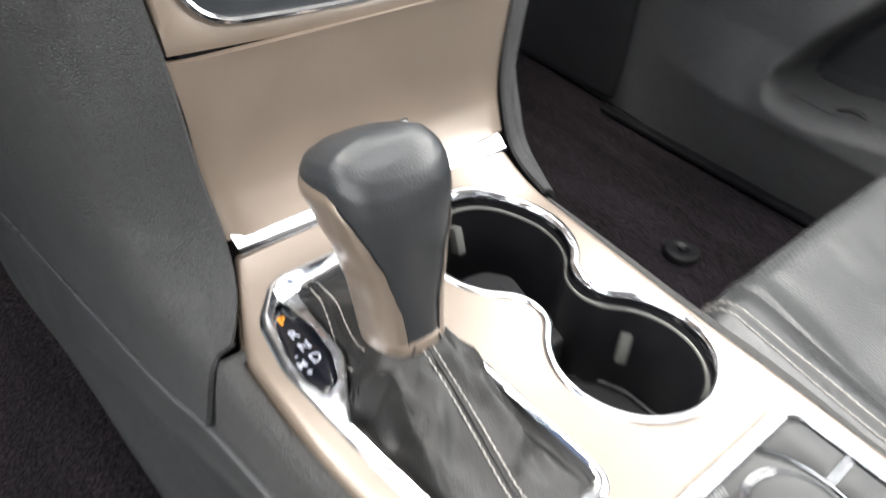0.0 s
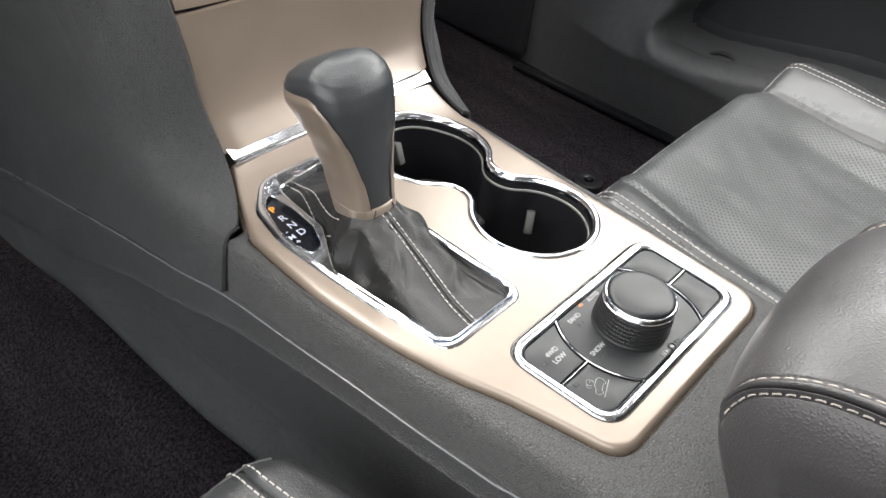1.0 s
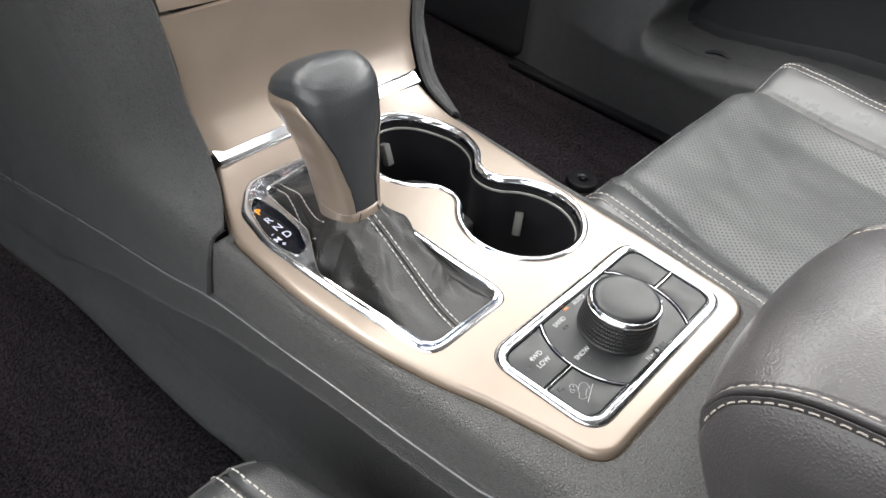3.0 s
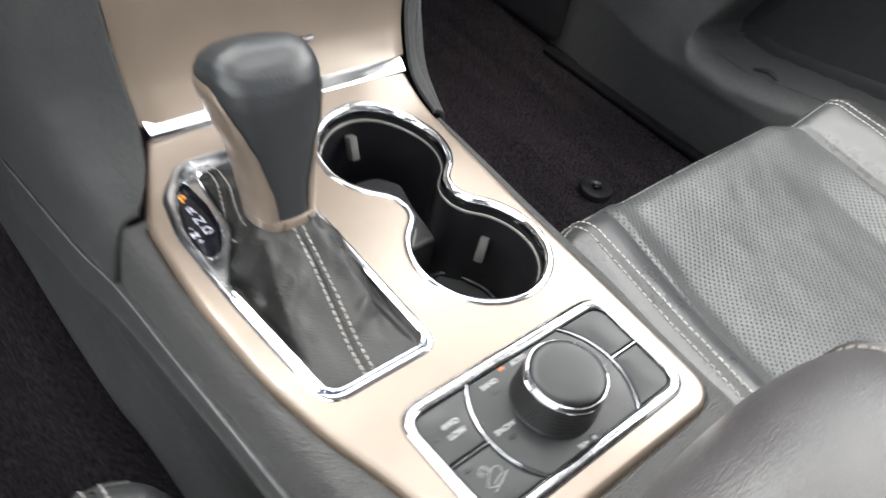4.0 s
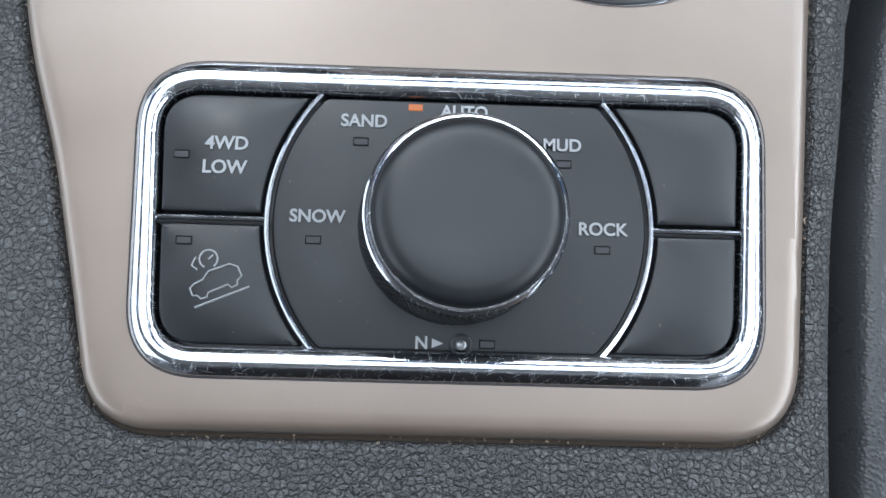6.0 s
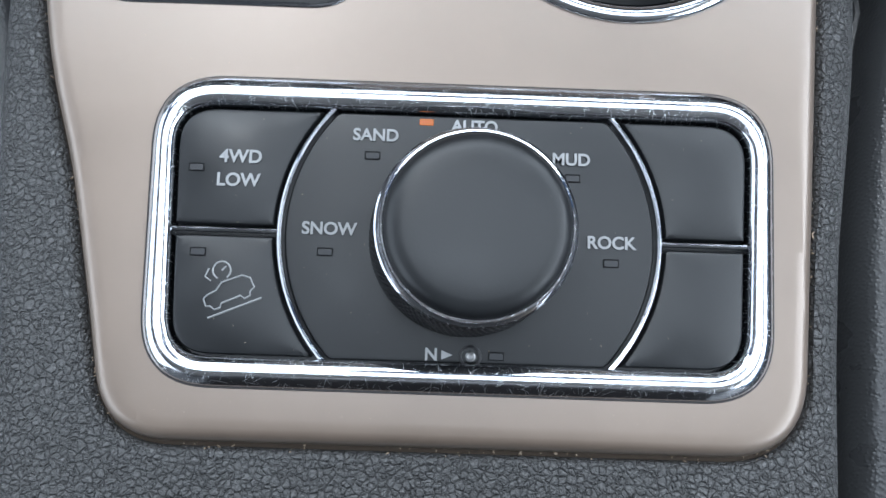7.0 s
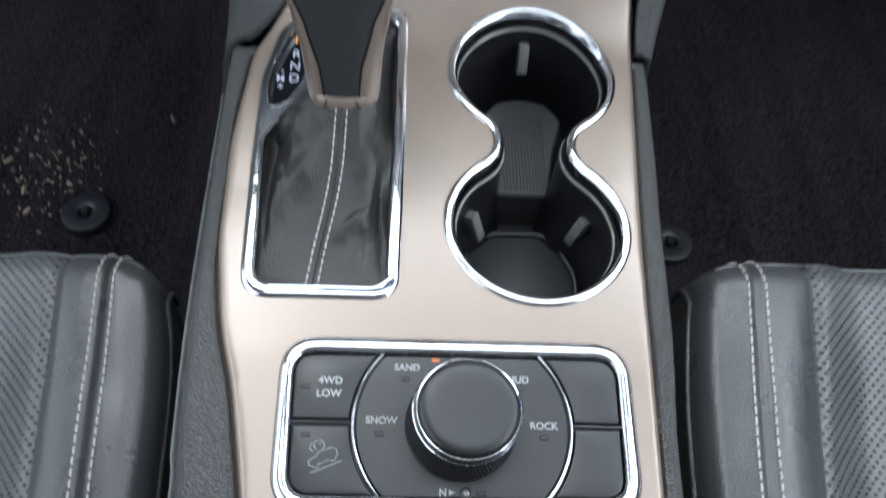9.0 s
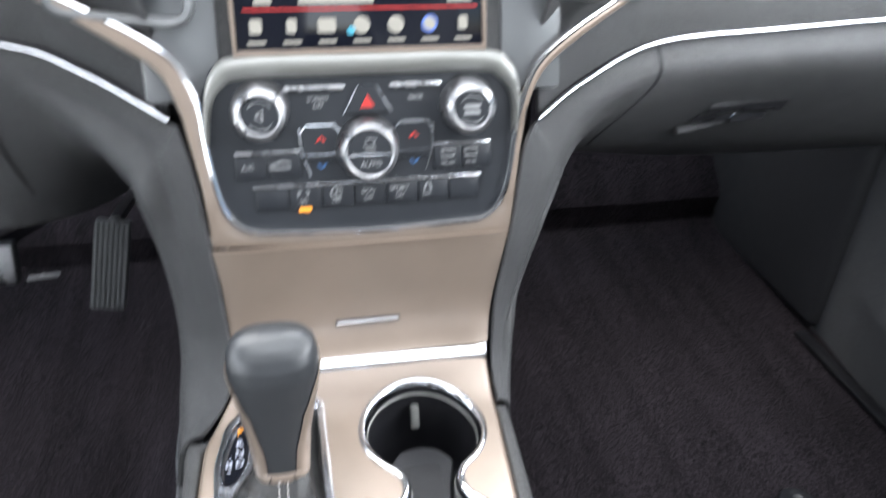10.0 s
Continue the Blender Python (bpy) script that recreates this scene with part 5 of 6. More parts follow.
    rows = [[point(0.0, s) + Vector((side * 0.002 * t, 0, -0.17 * t)) for t in [k / 10 for k in range(11)]] for s in S]
    part("side_skirt", sheet(rows), SEAT, th, "black vinyl side", sharp=60)
    rows = [[point(width, s) + Vector((0, 0, -0.17 * t)) for t in [k / 10 for k in range(11)]] for s in S]
    part("side_skirt", sheet(rows), SEAT, th, "black vinyl side", sharp=60)
    lines = [[point(seam_in + d, s) + Vector((0, 0.0004, 0.0005)) for s in S[4:]] for d in (-0.0055, 0.0055)] + [[point(seam_out + d, s) + Vector((0, 0, 0.0005)) for s in S[8:]] for d in (-0.005, 0.005)]
    for line in lines:
        part("stitching", stitches([line], 0.0056, 0.70, 0.00058), THREAD, th, "pale stitching")
    part("welt", tube([point(0.004, s) + Vector((-side * 0.003, 0, -0.012)) for s in S[4:]], 0.0018, 8), SEAT, th, "leather welt")
    part("welt", tube([point(width * k / 60, -0.017) + Vector((0, 0.0004, 0)) for k in range(2, 59)], 0.0012, 8), SEAT, th, "leather welt")
    part("base", block(min(x_in, x_in + side * width) + 0.03, max(x_in, x_in + side * width) - 0.03, y_front - 0.50, y_front - 0.07, FLOOR, z_top - 0.13, 0.01), SMOOTHB, th, "dark seat base")
    bx0, bx1 = min(x_in, x_in + side * width), max(x_in, x_in + side * width)
    rows = [[Vector((bx0 + (bx1 - bx0) * u, y_front - 0.53 - 0.28 * t - 0.06 * (1 - (2 * u - 1) ** 4) * (1 - t), z_top - 0.02 + 0.62 * t)) for u in [k / 24 for k in range(25)]] for t in [k / 12 for k in range(13)]]
    part("backrest", sheet(rows, 0.10), SEAT, th, "black leather backrest", sharp=60)
    return th


seat("passenger_seat", 0.1150, 1, -0.080, "black leather passenger seat with a perforated middle", 0.129, 0.0785)
seat("driver_seat", -0.1425, -1, -0.110, "black leather driver seat with a perforated middle", 0.139, 0.072)

# seat track hardware between the driver's seat and the console
track = thing("seat_track", "zinc steel seat rail end with a bolt", "seat rail")
part("rail", block(-0.176, -0.150, -0.10, 0.145, -0.235, -0.205, 0.003), SMOOTHB, track)
part("bracket", block(-0.184, -0.166, 0.085, 0.140, -0.208, -0.200, 0.002), STEEL, track, "zinc bracket")
part("bolt", lathe([(0.007, 0), (0.007, 0.004), (0.0045, 0.006), (0.004, 0.004), (0.001, 0.004)], (-0.175, 0.105, -0.200), 24), STEEL, track, "round bolt head")
part("stand", block(-0.182, -0.166, 0.09, 0.12, FLOOR, -0.206, 0.002), SMOOTHB, track)

# ---- centre stack: everything on one leaning plane ----
PLANE = Matrix(((1, 0, 0, 0), (0, 0.303, -0.953, 0.300), (0, 0.953, 0.303, 0.120), (0, 0, 0, 1)))
stack = thing("center_stack", "champagne framed control stack with chrome lined black switch panel", "control stack", place=PLANE)
UO = [(-0.190, 0.166), (-0.145, 0.136), (-0.119, 0.116), (-0.1085, 0.090), (-0.1045, 0.070), (-0.0990, 0.035), (-0.0958, -0.0085)]
UI = [(-0.176, 0.166), (-0.131, 0.141), (-0.1075, 0.122), (-0.0955, 0.0945), (-0.0930, 0.066), (-0.0885, 0.033), (-0.0820, 0.014), (-0.0690, 0.003), (-0.045, -0.0005), (0.020, -0.0030), (0.085, -0.0015),
      (0.108, 0.0015), (0.1215, 0.0165), (0.1275, 0.038), (0.1310, 0.060), (0.1350, 0.080), (0.1480, 0.111), (0.1735, 0.134), (0.215, 0.160)]
UO2 = [(0.1275, -0.0115), (0.1300, 0.006), (0.1335, 0.035), (0.1375, 0.060), (0.1425, 0.084), (0.1560, 0.110), (0.1865, 0.134), (0.2240, 0.158)]
inner = resample(spline([(*p, 0) for p in UI], 10), 0.0035, closed=False)
outer_pts = spline([(*p, 0) for p in UO], 10) + [Vector((x, -0.0085 - 0.003 * (x + 0.0958) / 0.2233 - 0.0032 * math.sin((x + 0.0958) / 0.2233 * math.pi), 0)) for x in np.linspace(-0.09, 0.123, 50)] + spline([(*p, 0) for p in UO2], 10)
total = len(inner)
outer = resample(outer_pts, sum((a - b).length for a, b in zip(outer_pts, outer_pts[1:])) / (total - 1), closed=False)[:total]
bm = sheet([[o.lerp(i, s) + Vector((0, 0, z if z < 0 else z * (0.35 + 0.65 * ease((i.y - 0.004) / 0.03)))) for o, i in zip(outer, inner)] for s, z in ((0, -0.006), (0, 0.002), (0.12, 0.0042), (0.5, 0.0052), (0.88, 0.0042), (1.0, 0.001), (1.0, -0.008))])
part("surround", bm, TRIM, stack, "satin champagne surround")
part("chrome_edge", tube([p + Vector((0, 0, 0.0030)) for p in inner], 0.0022, 8), CLEANCHROME, stack, "polished chrome edge")
wing_l = [Vector((p.x, p.y)) for p in inner]
field = [p for p in wing_l if -0.096 < p.x < 0.1365 and p.y < 0.118]
panel_out = ccw(resample(field + [Vector((0.130, 0.118)), Vector((-0.085, 0.118))], 0.003))
bm = plate(panel_out, [], [(0, -0.010), (0, -0.001)], follow=False)
part("switch_panel", bm, STACKB, stack, "matte black switch panel")
# rounded silver hood round the top of the switch panel
hood_o = resample(spline([(-0.0935, 0.066, 0), (-0.0915, 0.096, 0), (-0.0845, 0.1165, 0), (-0.066, 0.1255, 0), (0.020, 0.1262, 0), (0.108, 0.1255, 0), (0.1275, 0.1165, 0), (0.1350, 0.096, 0), (0.1330, 0.066, 0)], 10), 0.004, closed=False)
hood_i = resample(spline([(-0.0905, 0.064, 0), (-0.0865, 0.090, 0), (-0.0780, 0.1035, 0), (-0.060, 0.1090, 0), (0.020, 0.1094, 0), (0.102, 0.1090, 0), (0.1205, 0.1035, 0), (0.1290, 0.090, 0), (0.1300, 0.064, 0)], 10), 0.004, closed=False)
hn = min(len(hood_o), len(hood_i))
hood_o = [hood_o[round(k * (len(hood_o) - 1) / (hn - 1))] for k in range(hn)]
hood_i = [hood_i[round(k * (len(hood_i) - 1) / (hn - 1))] for k in range(hn)]
part("brow", sheet([[o.lerp(i, s) + Vector((0, 0, z)) for o, i in zip(hood_o, hood_i)] for s, z in ((0, -0.004), (0.02, 0.0035), (0.15, 0.0070), (0.35, 0.0085), (0.6, 0.0075), (0.85, 0.0040), (1.0, -0.002))]), SILVER, stack, "satin silver hood over the switch panel", sharp=60)
for x0, x1 in ((-0.13, -0.078), (0.123, 0.17)):
    part("pillar_panel", block(x0, x1, 0.095, 0.24, -0.03, -0.004, 0.003), GREYPANEL, stack)
scr = part("screen", block(-0.066, 0.1075, 0.1275, 0.232, -0.010, 0.004, 0.0015), GLASS, stack, "glossy black touchscreen")
part("screen_frame", tube([(-0.067, 0.232, 0.004), (-0.067, 0.1265, 0.004), (0.1085, 0.1265, 0.004), (0.1085, 0.232, 0.004)], 0.0027, 6), TRIM, scr)
part("backing", block(-0.085, 0.13, 0.115, 0.245, -0.03, -0.006, 0.002), DASH, stack)
part("red_line", block(-0.060, 0.1035, 0.1545, 0.1558, 0.0038, 0.0044, 0.0002, 1), RED, scr, "thin lit red line")
SCR_ICON = glow("screen_icon", (0.8, 0.78, 0.7), 0.55)
SCR_BLUE = glow("screen_blue", (0.15, 0.3, 1.0), 0.8)
for k in range(7):
    cx = -0.052 + k * 0.0241
    m = SCR_BLUE if k == 5 else SCR_ICON
    if k in (3, 4, 5):
        part("icon", lathe([(0.0058, 0), (0.0055, 0.0006), (0.0044, 0.0007)], (cx, 0.1440, 0.004), 28, k != 5), m, scr, "round lit menu icon")
        if k == 5:
            part("icon_face", lathe([(0.0043, 0), (0.0042, 0.0008)], (cx, 0.1440, 0.004), 24), SCR_ICON, scr)
    else:
        w = (0.0042, 0.0034, 0.0062, 0, 0, 0, 0.0032)[k]
        part("icon", block(cx - w, cx + w, 0.1395, 0.1490, 0.0038, 0.0045, 0.0012, 1), SCR_ICON, scr, "lit menu icon")
    part("caption_bar", block(cx - 0.0062, cx + 0.0062, 0.1325, 0.1345, 0.0038, 0.0045, 0.0004, 1), SCR_ICON, scr, "unreadable caption as a plain bar")
part("cursor", lathe([(0.0028, 0), (0.0024, 0.0005)], (0.0128, 0.1405, 0.0042), 16), glow("screen_cyan", (0.1, 0.7, 1.0), 0.7), scr)
for x0, x1 in ((-0.052, -0.040), (-0.022, 0.030), (0.082, 0.100)):
    part("text_bar", block(x0, x1, 0.1585, 0.1625, 0.0038, 0.0045, 0.0004, 1), SCR_ICON, scr, "unreadable text as a plain bar")


def round_knob(x, v, r, h, inner, label):
    """A tapered knob with a broad silver rim that droops a little towards its dark face."""
    def drooped(profile, n, cap):
        bm = lathe(profile, (x, v, 0), n, cap)
        for p in bm.verts:
            p.co.y -= 0.17 * p.co.z
        return bm
    k = part("knob", drooped([(r * 1.08, 0), (r * 1.07, h * 0.2), (r * 1.04, h * 0.5), (r * 0.98, h * 0.78), (r * 0.90, h * 0.93), (r * (inner + 0.08), h), (r * (inner + 0.03), h * 0.98), (r * inner, h * 0.93)], 56, False), KNOBSILVER, stack, label)
    part("face", drooped([(r * (inner + 0.02), h * 0.90), (r * inner, h * 0.95), (r * 0.2, h * 0.96)], 40, True), STACKB, k, "black face with pale marks")
    return k


kl = round_knob(-0.0540, 0.0890, 0.0190, 0.020, 0.66, "silver volume knob")
kr = round_knob(0.0950, 0.0870, 0.0190, 0.020, 0.66, "silver tuning knob")
kc = round_knob(0.0200, 0.0590, 0.0212, 0.018, 0.74, "silver fan knob")
part("split_line", block(0.0050, 0.0350, 0.0542, 0.0554, 0.0165, 0.0179, 0.0003, 1), SOFTCHROME, kc)
lettering("lettering", "AUTO", 0.0055, pose(0.0205, 0.0480, 0.0177), LETTER, kc)
lettering("lettering", "OFF", 0.0045, pose(0.0205, 0.0580, 0.0177), LETTER, kc)
part("fan_mark", tube([(0.0205 + 0.006 * math.cos(a) * (1 if k % 2 else 0.35), 0.0636 + 0.0028 * math.sin(a), 0.0177) for k, a in enumerate(np.linspace(0, 6.0, 9))], 0.0004, 4), LETTER, kc)
for kn, kx, kv in ((kl, -0.054, 0.0856), (kr, 0.095, 0.0836)):
    for a0 in (0.6, 3.75):
        part("ring_mark", tube([(kx + 0.0095 * math.cos(a), kv + 0.0095 * math.sin(a), 0.0194) for a in np.linspace(a0, a0 + 1.9, 14)], 0.0003, 4), LETTER, kn)
part("mute_mark", tube([(-0.0565, 0.0838, 0.0195), (-0.0550, 0.0838, 0.0195), (-0.0525, 0.0815, 0.0195), (-0.0525, 0.0895, 0.0195), (-0.0550, 0.0872, 0.0195), (-0.0565, 0.0872, 0.0195)], 0.0005, 4, True), LETTER, kl)
for dv in (0.0022, -0.0022):
    part("text_bar", block(0.0890, 0.1010, 0.0824 + dv, 0.0848 + dv, 0.0190, 0.0197, 0.0003, 1), LETTER, kr)
# switches
for x0, x1 in ((-0.0370, 0.0060), (0.0375, 0.0760)):
    part("silver_bar", block(x0, x1, 0.1005, 0.1035, -0.002, 0.0025, 0.001), SOFTCHROME, stack, "silver bar")
part("hazard_button", plate(ccw(rounded([(0.0045, 0.0830, 0.002), (0.0390, 0.0830, 0.002), (0.0275, 0.1030, 0.004), (0.0155, 0.1030, 0.004)], 0.0015)), [], [(0, -0.002), (0, 0.001), (0.0008, 0.002)], follow=False), STACKB, stack, "black hazard light button")
bm = bmesh.new()
skin(bm, [[Vector((0.0215 + 0.0054 * c, 0.0910 + 0.0054 * q, z)) for c, q in ((-0.95, -0.7), (0.95, -0.7), (0, 0.95))] for z in (0.0015, 0.0027)], True, False, True)
for xa, xb in ((0.0045, 0.0150), (0.0390, 0.0280)):
    part("silver_line", tube([(xa, 0.0835, 0.0014), (xb, 0.1025, 0.0014)], 0.0005, 6), SOFTCHROME, stack, "thin silver line")
part("hazard_triangle", bm, RED, stack, "lit red triangle")
for sx, x in ((-1, -0.0135), (1, 0.0545)):
    seat_l = ccw(rounded([(x - 0.0135, 0.0500, 0.002), (x + 0.0135, 0.0500, 0.002), (x + 0.0135, 0.0750, 0.004), (x - 0.0135, 0.0750, 0.004)], 0.0015))
    part("temperature_button", plate(seat_l, [], [(0, -0.002), (0, 0.0006), (0.0006, 0.0014)], follow=False), STACKB, stack, "black temperature button")
    part("silver_bar", tube([(x - 0.0138, 0.071, 0.0012), (x - 0.010, 0.0758, 0.0012), (x + 0.010, 0.0758, 0.0012), (x + 0.0138, 0.071, 0.0012)], 0.0009, 6), SOFTCHROME, stack)
    part("silver_line", tube(spline([(x + sx * 0.0150, 0.0740, 0.0008), (x + sx * 0.0135, 0.0560, 0.0008), (x + sx * 0.0085, 0.0395, 0.0008)], 6), 0.0005, 6), SOFTCHROME, stack, "thin silver line")
    part("silver_line", tube([(x - 0.0135, 0.0550, 0.0016), (x + 0.0135, 0.0550, 0.0016)], 0.0004, 6), DARKCHROME, stack)
    part("arrow_up", tube([(x - 0.003, 0.0645, 0.0018), (x, 0.0672, 0.0018), (x + 0.003, 0.0645, 0.0018)], 0.0008, 5), RED, stack, "red up arrow")
    part("arrow_down", tube([(x - 0.003, 0.0478, 0.0008), (x, 0.0450, 0.0008), (x + 0.003, 0.0478, 0.0008)], 0.0008, 5), BLUE, stack, "blue down arrow")
for x0, x1 in ((-0.0745, -0.0290), (0.0690, 0.1130)):
    xm = (x0 + x1) / 2
    for xa, xb in ((x0, xm - 0.0003), (xm + 0.0003, x1)):
        part("switch", block(xa, xb, 0.0390, 0.0570, -0.002, 0.0016, 0.0012), STACKB, stack, "black switch")
    part("silver_bar", block(x0, x1, 0.0572, 0.0590, -0.002, 0.0022, 0.0006), SOFTCHROME, stack, "silver bar")
for k in range(7):
    x = -0.0620 + k * 0.0237
    part("switch", block(x, x + 0.0229, 0.0160, 0.0320, -0.002, 0.0016, 0.0010), STACKB, stack, "black switch")
part("silver_bar", block(-0.0640, 0.1050, 0.0325, 0.0342, -0.002, 0.0022, 0.0006), SOFTCHROME, stack, "silver bar")
for s, x, v, h in (("A/C", -0.0660, 0.0480, 0.0055), ("SCREEN", -0.0135, 0.0945, 0.0042), ("OFF", -0.0135, 0.0895, 0.0042), ("BACK", 0.0570, 0.0930, 0.0042), ("FRONT", 0.0800, 0.0435, 0.0033), ("REAR", 0.0975, 0.0435, 0.0033), ("P", -0.0315, 0.0270, 0.0062), ("OFF", -0.0285, 0.0212, 0.0040),
                   ("A", -0.0045, 0.0262, 0.0050), ("OFF", -0.0045, 0.0205, 0.0038), ("ECO", 0.0190, 0.0262, 0.0050), ("OFF", 0.0190, 0.0210, 0.0040), ("SPORT", 0.0420, 0.0268, 0.0048), ("ON", 0.0420, 0.0215, 0.0040), ("OFF", 0.0630, 0.0215, 0.0038)):
    lettering("lettering", s, h, pose(x, v, 0.0020), LETTER, stack, "pale printed lettering")
part("recirculation_mark", tube([(-0.0505, 0.0465, 0.0018), (-0.0505, 0.0490, 0.0018), (-0.0460, 0.0500, 0.0018), (-0.0430, 0.0515, 0.0018), (-0.0370, 0.0505, 0.0018), (-0.0360, 0.0465, 0.0018)], 0.0006, 4, True), LETTER, stack)
for x in (0.0800, 0.0975):
    part("defrost_mark", tube([(x - 0.0045, 0.0485, 0.0018), (x + 0.0045, 0.0485, 0.0018), (x + 0.0052, 0.0535, 0.0018), (x - 0.0052, 0.0535, 0.0018)], 0.0006, 4, True), LETTER, stack)
part("stop_ring", tube([(-0.0045 + 0.0040 * math.cos(a), 0.0265 + 0.0040 * math.sin(a), 0.0018) for a in np.linspace(0, 5.6, 16)], 0.0005, 4), LETTER, stack)
part("slide_mark", tube([(0.0610, 0.0245, 0.0018), (0.0625, 0.0290, 0.0018), (0.0650, 0.0290, 0.0018), (0.0665, 0.0245, 0.0018)], 0.0006, 4), LETTER, stack)
part("sensor_mark", tube([(-0.0262, 0.0255, 0.0018), (-0.0245, 0.0275, 0.0018), (-0.0262, 0.0295, 0.0018)], 0.0006, 4), LETTER, stack)
part("amber_light", block(-0.0325, -0.0235, 0.0138, 0.0168, 0.0010, 0.0022, 0.0008), LED_YELLOW, stack, "lit amber light")
# side vents beside the screen
for name, x0, x1 in (("air_vent", -0.185, -0.090), ("air_vent", 0.150, 0.240)):
    vt = thing(name, "dark air vent with a rounded silver frame", "air vent", "dashboard vents", place=PLANE)
    cy = 0.205
    o = ccw(rounded([(x0, 0.150 + (0.012 if x0 > 0 else 0.004), 0.02), (x1, 0.150 + (0.004 if x0 > 0 else -0.008), 0.02), (x1, 0.26, 0.02), (x0, 0.26, 0.02)], 0.003))
    part("vent_frame", frame_ring(o, 1.0, [(0, -0.012), (0, 0.004), (0.002, 0.006), (0.006, 0.005), (0.008, -0.006)], False), GREYPANEL, vt, "satin silver frame")
    part("vent_back", plate(inset(o, 0.009), [], [(0, -0.014), (0, -0.006)], follow=False), SMOOTHB, vt)
    for k in range(4):
        yv = 0.175 + k * 0.022
        part("vane", block(x0 + 0.012, x1 - 0.012, yv, yv + 0.003, -0.006, 0.004, 0.001), SMOOTHB, vt)
    xc = (x0 + x1) / 2 + 0.012
    part("vane_tab", block(xc - 0.012, xc + 0.012, 0.166, 0.176, -0.004, 0.008, 0.002), SOFTCHROME, vt, "silver vane tab")

# ---- pedals ----
acc = thing("accelerator_pedal", "grey ribbed accelerator pedal", "pedal")
PM = pose(-0.2435, 0.585, -0.080, -18, 11, 0)
part("pad", block(-0.0205, 0.0175, -0.006, 0.006, -0.051, 0.055, 0.004), PEDAL, acc, place=PM)
for k in range(7):
    part("rib", block(-0.0180 + k * 0.0052, -0.0155 + k * 0.0052, -0.0085, -0.0055, -0.049, 0.052, 0.0006, 1), PEDAL, acc, place=PM)
part("stem", block(-0.006, 0.006, 0.0, 0.30, 0.045, 0.060, 0.003), SMOOTHB, acc, place=PM)
br = thing("brake_pedal", "brake pedal with a bright metal edge", "pedal")
BM = pose(-0.381, 0.575, -0.058, -20, 0, 0)
part("pad", block(-0.047, 0.047, -0.006, 0.006, -0.024, 0.024, 0.004), RUBBER, br, place=BM)
part("metal_face", block(-0.045, 0.045, -0.0095, -0.0055, -0.022, 0.020, 0.002), KNOBSILVER, br, "bright metal face", place=BM)
part("stem", block(-0.010, 0.010, 0.0, 0.32, 0.0, 0.018, 0.003), SMOOTHB, br, place=BM)
clip = thing("wiring_clip", "thin pale strip behind the pedals", "strip")
part("strip", block(-0.018, 0.018, -0.002, 0.002, -0.0015, 0.0015, 0.0006), LETTER, clip, place=pose(-0.330, 0.620, -0.1085, 0, -5, 0))
part("stem", tube([(-0.330, 0.621, -0.1095), (-0.388, 0.779, -0.2090), (-0.452, 0.952, -0.318)], 0.002, 6), SMOOTHB, clip)

# ---- passenger door with its map pocket ----
door = thing("passenger_door", "closed black passenger door with a deep map pocket", "door")
DX = 0.755
POCKET = ccw(rounded([(0.350, -0.181, 0.012), (0.362, -0.150, 0.03), (0.330, -0.092, 0.03), (0.285, -0.035, 0.05), (0.24, 0.02, 0.05), (-0.45, 0.03, 0.05), (-0.45, -0.12, 0.05), (0.10, -0.152, 0.05), (0.20, -0.170, 0.05), (0.281, -0.184, 0.04)], 0.006))


def pocket_depth(y, z):
    """Distance inside the pocket's mouth, negative outside."""
    p, best, inside = Vector((y, z)), 9.0, False
    for a, b in zip(POCKET, POCKET[1:] + POCKET[:1]):
        e = b - a
        f = max(0.0, min(1.0, (p - a).dot(e) / e.length_squared))
        best = min(best, (p - a - e * f).length)
        if (a.y > z) != (b.y > z) and y < a.x + (z - a.y) / (b.y - a.y) * (b.x - a.x):
            inside = not inside
    return best if inside else -best


def door_point(y, z, depth=0.136):
    """The bulged panel: a ridge under the pocket, a lit slope above it and an undercut below."""
    bulge = ease((0.60 - y) / 0.22)
    up = min(max(0.0, z + 0.203), 0.10 + 0.25 * ease((0.36 - y) / 0.1))
    down = max(0.0, -0.203 - z)
    x = DX - bulge * (0.042 - 0.30 * min(up, 0.09) - 0.22 * down)
    d = pocket_depth(y, z)
    x -= 0.008 * math.exp(-(d / 0.022) ** 2) - depth * ease((d + 0.002) / 0.022)
    return Vector((x, y, z))


ys = [-1.30, -1.0, -0.75, -0.6] + [-0.5 + 0.02 * k for k in range(25)] + [0.006 * k for k in range(1, 101)] + [0.70, 0.80, 0.90]
zs_door = [FLOOR - 0.01 + k * 0.006 for k in range(60)] + [0.06, 0.10, 0.16, 0.22]
part("panel", sheet([[door_point(y, z) for z in zs_door] for y in ys]), DOORB, door, "bulged black plastic panel", sharp=70)
# the pocket's lining, darker than the door to paint its shade, set into the mouth ring by ring
rings = [[door_point(p.x, p.y, 0.134) for p in inset(POCKET, 0.006)]]
for d, back in ((0.0065, 0.030), (0.009, 0.050), (0.013, 0.068), (0.018, 0.080), (0.024, 0.086)):
    rings.append([Vector((DX + back, p.x, p.y)) for p in inset(POCKET, d)])
bm = bmesh.new()
skin(bm, rings)
bm.faces.new([bm.verts.new(p) for p in rings[-1]])
part("map_pocket", bm, RUBBER, door, "deep map pocket, coloured darker for its shade", sharp=80)
part("pocket_edge", tube(spline([(0.770, 0.278, -0.176), (0.768, 0.262, -0.167), (0.766, 0.246, -0.166), (0.766, 0.232, -0.176)], 6), 0.0028, 8), RUBBER, door, "worn edge inside the pocket")
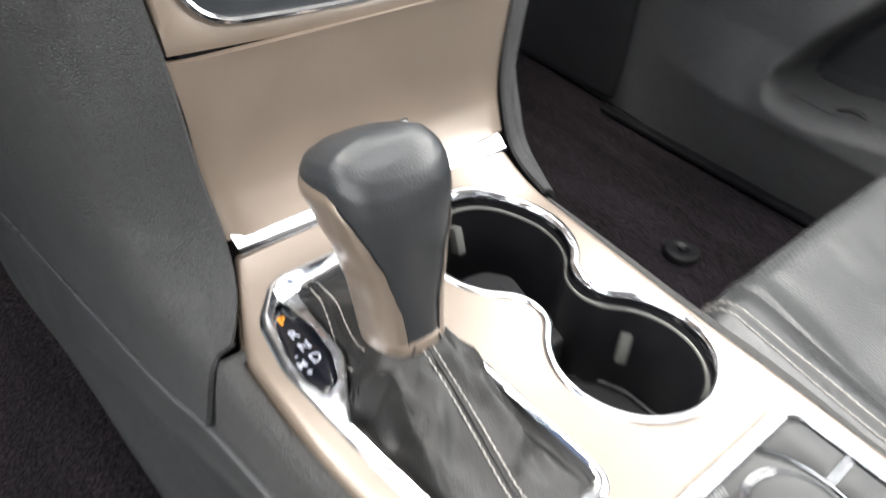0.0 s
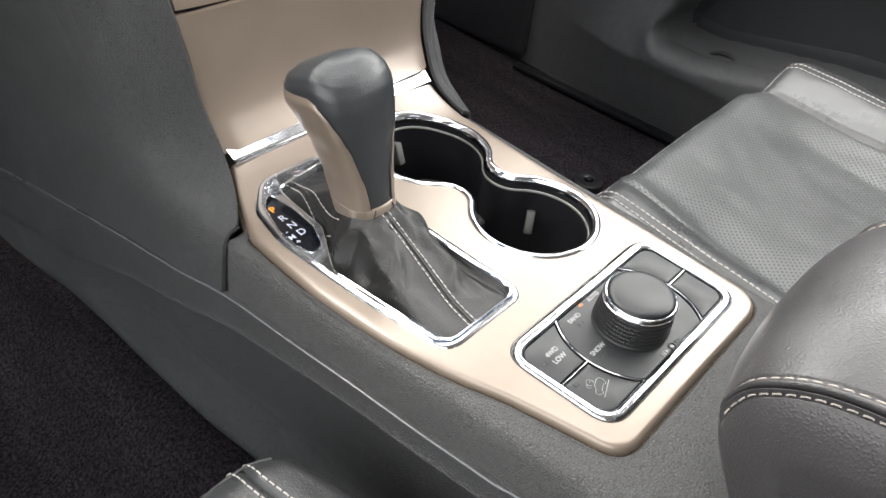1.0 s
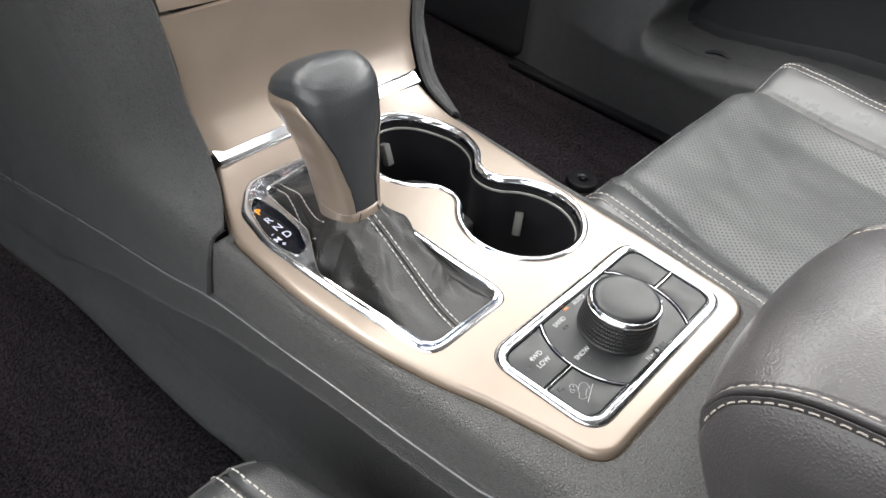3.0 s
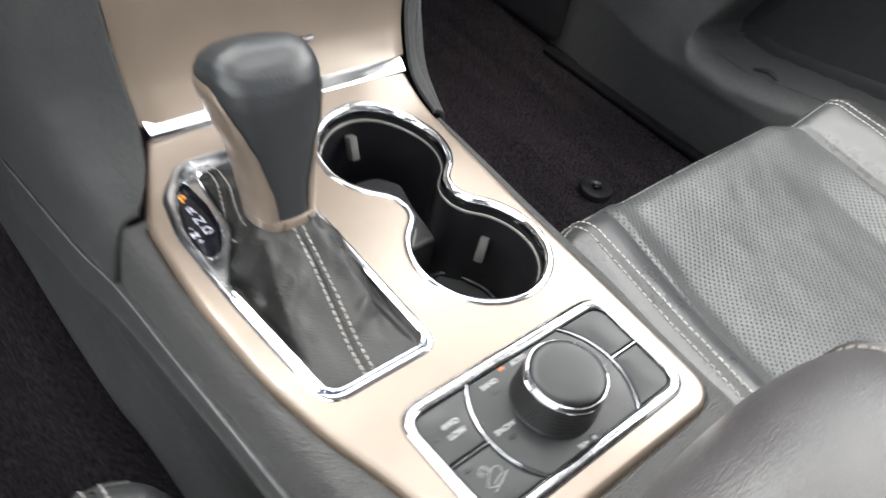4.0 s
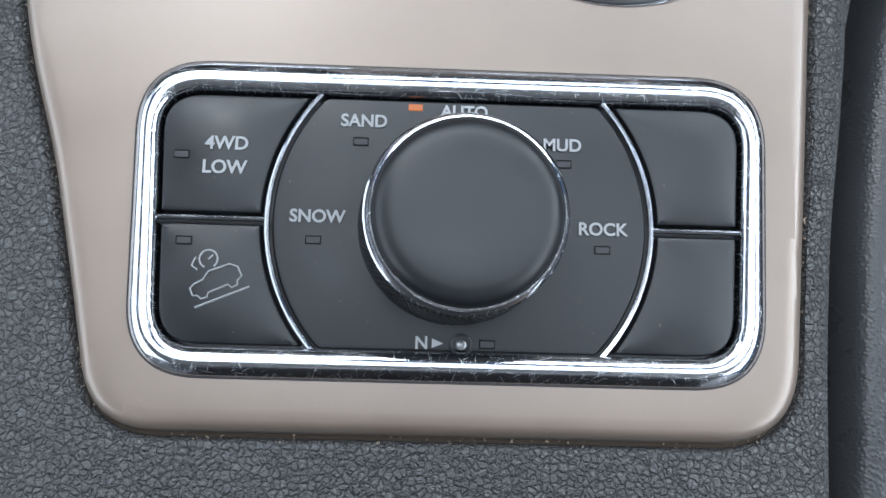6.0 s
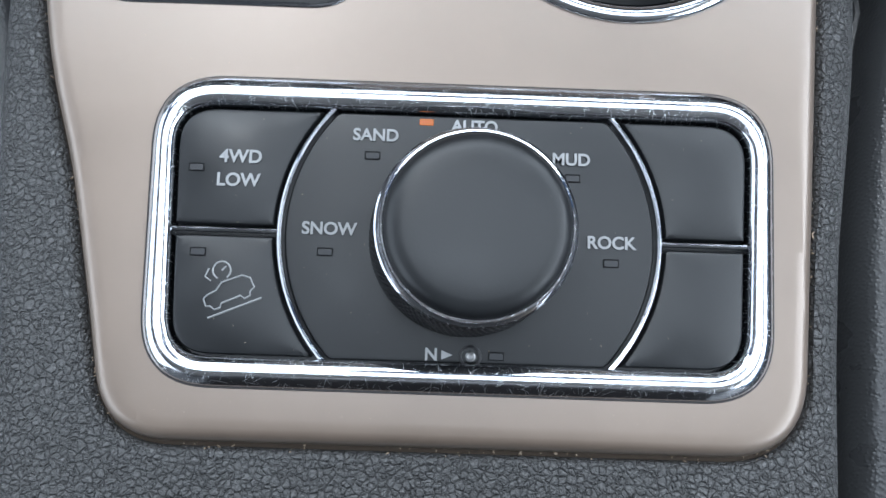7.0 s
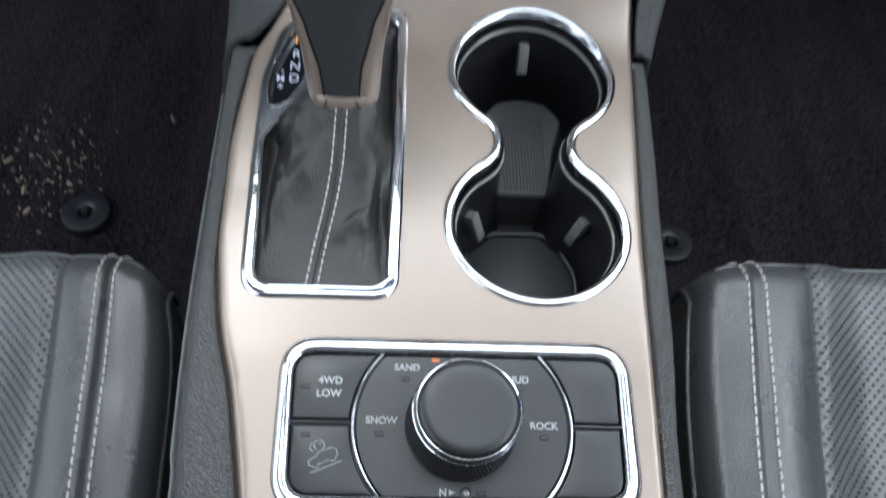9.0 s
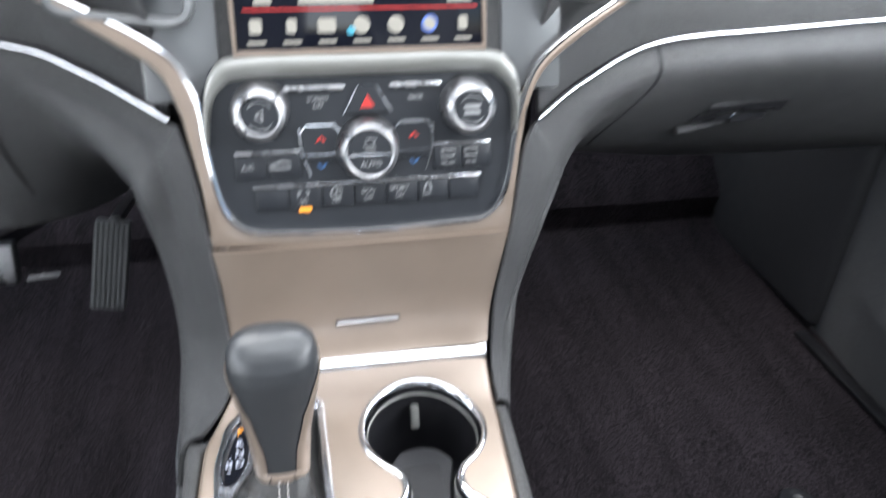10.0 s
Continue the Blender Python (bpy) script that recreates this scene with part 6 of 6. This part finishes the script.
tagged(part("sill_trim", block(0.716, 0.735, -0.9, 0.60, FLOOR - 0.002, FLOOR + 0.006, 0.002), WELL), "glossy black door sill trim", "sill", kind="structure")
part("kick_panel", block(0.740, 0.80, 0.60, 1.1, FLOOR, 0.10, 0.02, 4), WELLMAT, door)

# ---- floor mat anchors ----
for x, y in ((-0.331, 0.312), (0.240, 0.300), (0.527, 0.305)):
    an = thing("mat_anchor", "round grey plastic floor mat anchor on the carpet", "mat anchor", "floor mat anchors")
    part("disc", lathe([(0.0235, -0.006), (0.0235, 0.001), (0.022, 0.0030), (0.011, 0.0050), (0.007, 0.003), (0.006, -0.003)], (x, y, FLOOR - 0.001), 40), WELL, an)
    part("post", lathe([(0.004, -0.003), (0.004, 0.005), (0.003, 0.006)], (x, y, FLOOR - 0.001), 16), SMOOTHB, an)

# ---- crumbs on the driver's carpet and dust in the console's edges ----
rng = random.Random(4)
bm = bmesh.new()


def crumb(p, s, bm):
    m = Matrix.Translation(p) @ Euler((rng.random() * 6, rng.random() * 6, rng.random() * 6)).to_matrix().to_4x4() @ Matrix.Diagonal((s * rng.uniform(0.6, 2.2), s * rng.uniform(0.5, 0.9), s * 0.6, 1))
    bmesh.ops.create_icosphere(bm, subdivisions=1, radius=1, matrix=m)


for _ in range(130):
    crumb((rng.gauss(-0.385, 0.032), rng.gauss(0.372, 0.035), FLOOR - 0.005), rng.uniform(0.0005, 0.0017), bm)
for _ in range(26):
    x, y = rng.gauss(-0.392, 0.030), rng.gauss(0.365, 0.030)
    crumb((x, y, FLOOR - 0.004), rng.uniform(0.0016, 0.0028), bm)
for x, y in ((-0.270, 0.432), (-0.395, 0.335), (-0.385, 0.31), (-0.42, 0.37)):
    crumb((x, y, floor_z(x, y) + 0.003), 0.0036, bm)
tagged(part("crumbs", bm, DIRT), "pale crumbs and grit scattered on the dark carpet", "crumbs", kind="stuff")
bm = bmesh.new()
edge = inset(TOP, -0.0005)
for p in edge:
    if p.y < 0.25 and noise.noise(Vector((p.x * 60, p.y * 60, 0))) > 0.0:
        for _ in range(2 if p.y < 0.06 else 1):
            crumb((p.x + rng.uniform(-0.0005, 0.0005), p.y + rng.uniform(-0.0012, 0.0012), zs(p.y, p.x) - 0.0048 + rng.uniform(-0.0006, 0.0006)), rng.uniform(0.00015, 0.00046), bm)
tagged(part("edge_dust", bm, DIRT), "fine dust caught along the console trim's edge", "dust", kind="stuff")
bm = bmesh.new()
for _ in range(70):
    x, y = rng.uniform(-0.060, 0.062), rng.uniform(-0.029, 0.031)
    if (Vector((x, y)) - Vector(DIAL[:2])).length > 0.024:
        crumb((x, y, 0.0001 if (Vector((x, y)) - DC).length < DR else 0.0007), rng.uniform(0.00006, 0.00016), bm)
for _ in range(60):
    x, y = rng.uniform(-0.08, 0.07), rng.choice((rng.uniform(0.041, 0.056), rng.uniform(-0.043, -0.040)))
    crumb((x, y, 0.0004), rng.uniform(0.00006, 0.00015), bm)
for _ in range(12):
    a, r = rng.uniform(0, 6.28), 0.016 * math.sqrt(rng.random())
    crumb((DIAL[0] + 0.0017 + r * math.cos(a), DIAL[1] + r * math.sin(a), 0.0247), rng.uniform(0.00006, 0.00014), bm)
tagged(part("surface_dust", bm, DIRT), "tiny pale dust specks on the console and dial", "dust", kind="stuff")
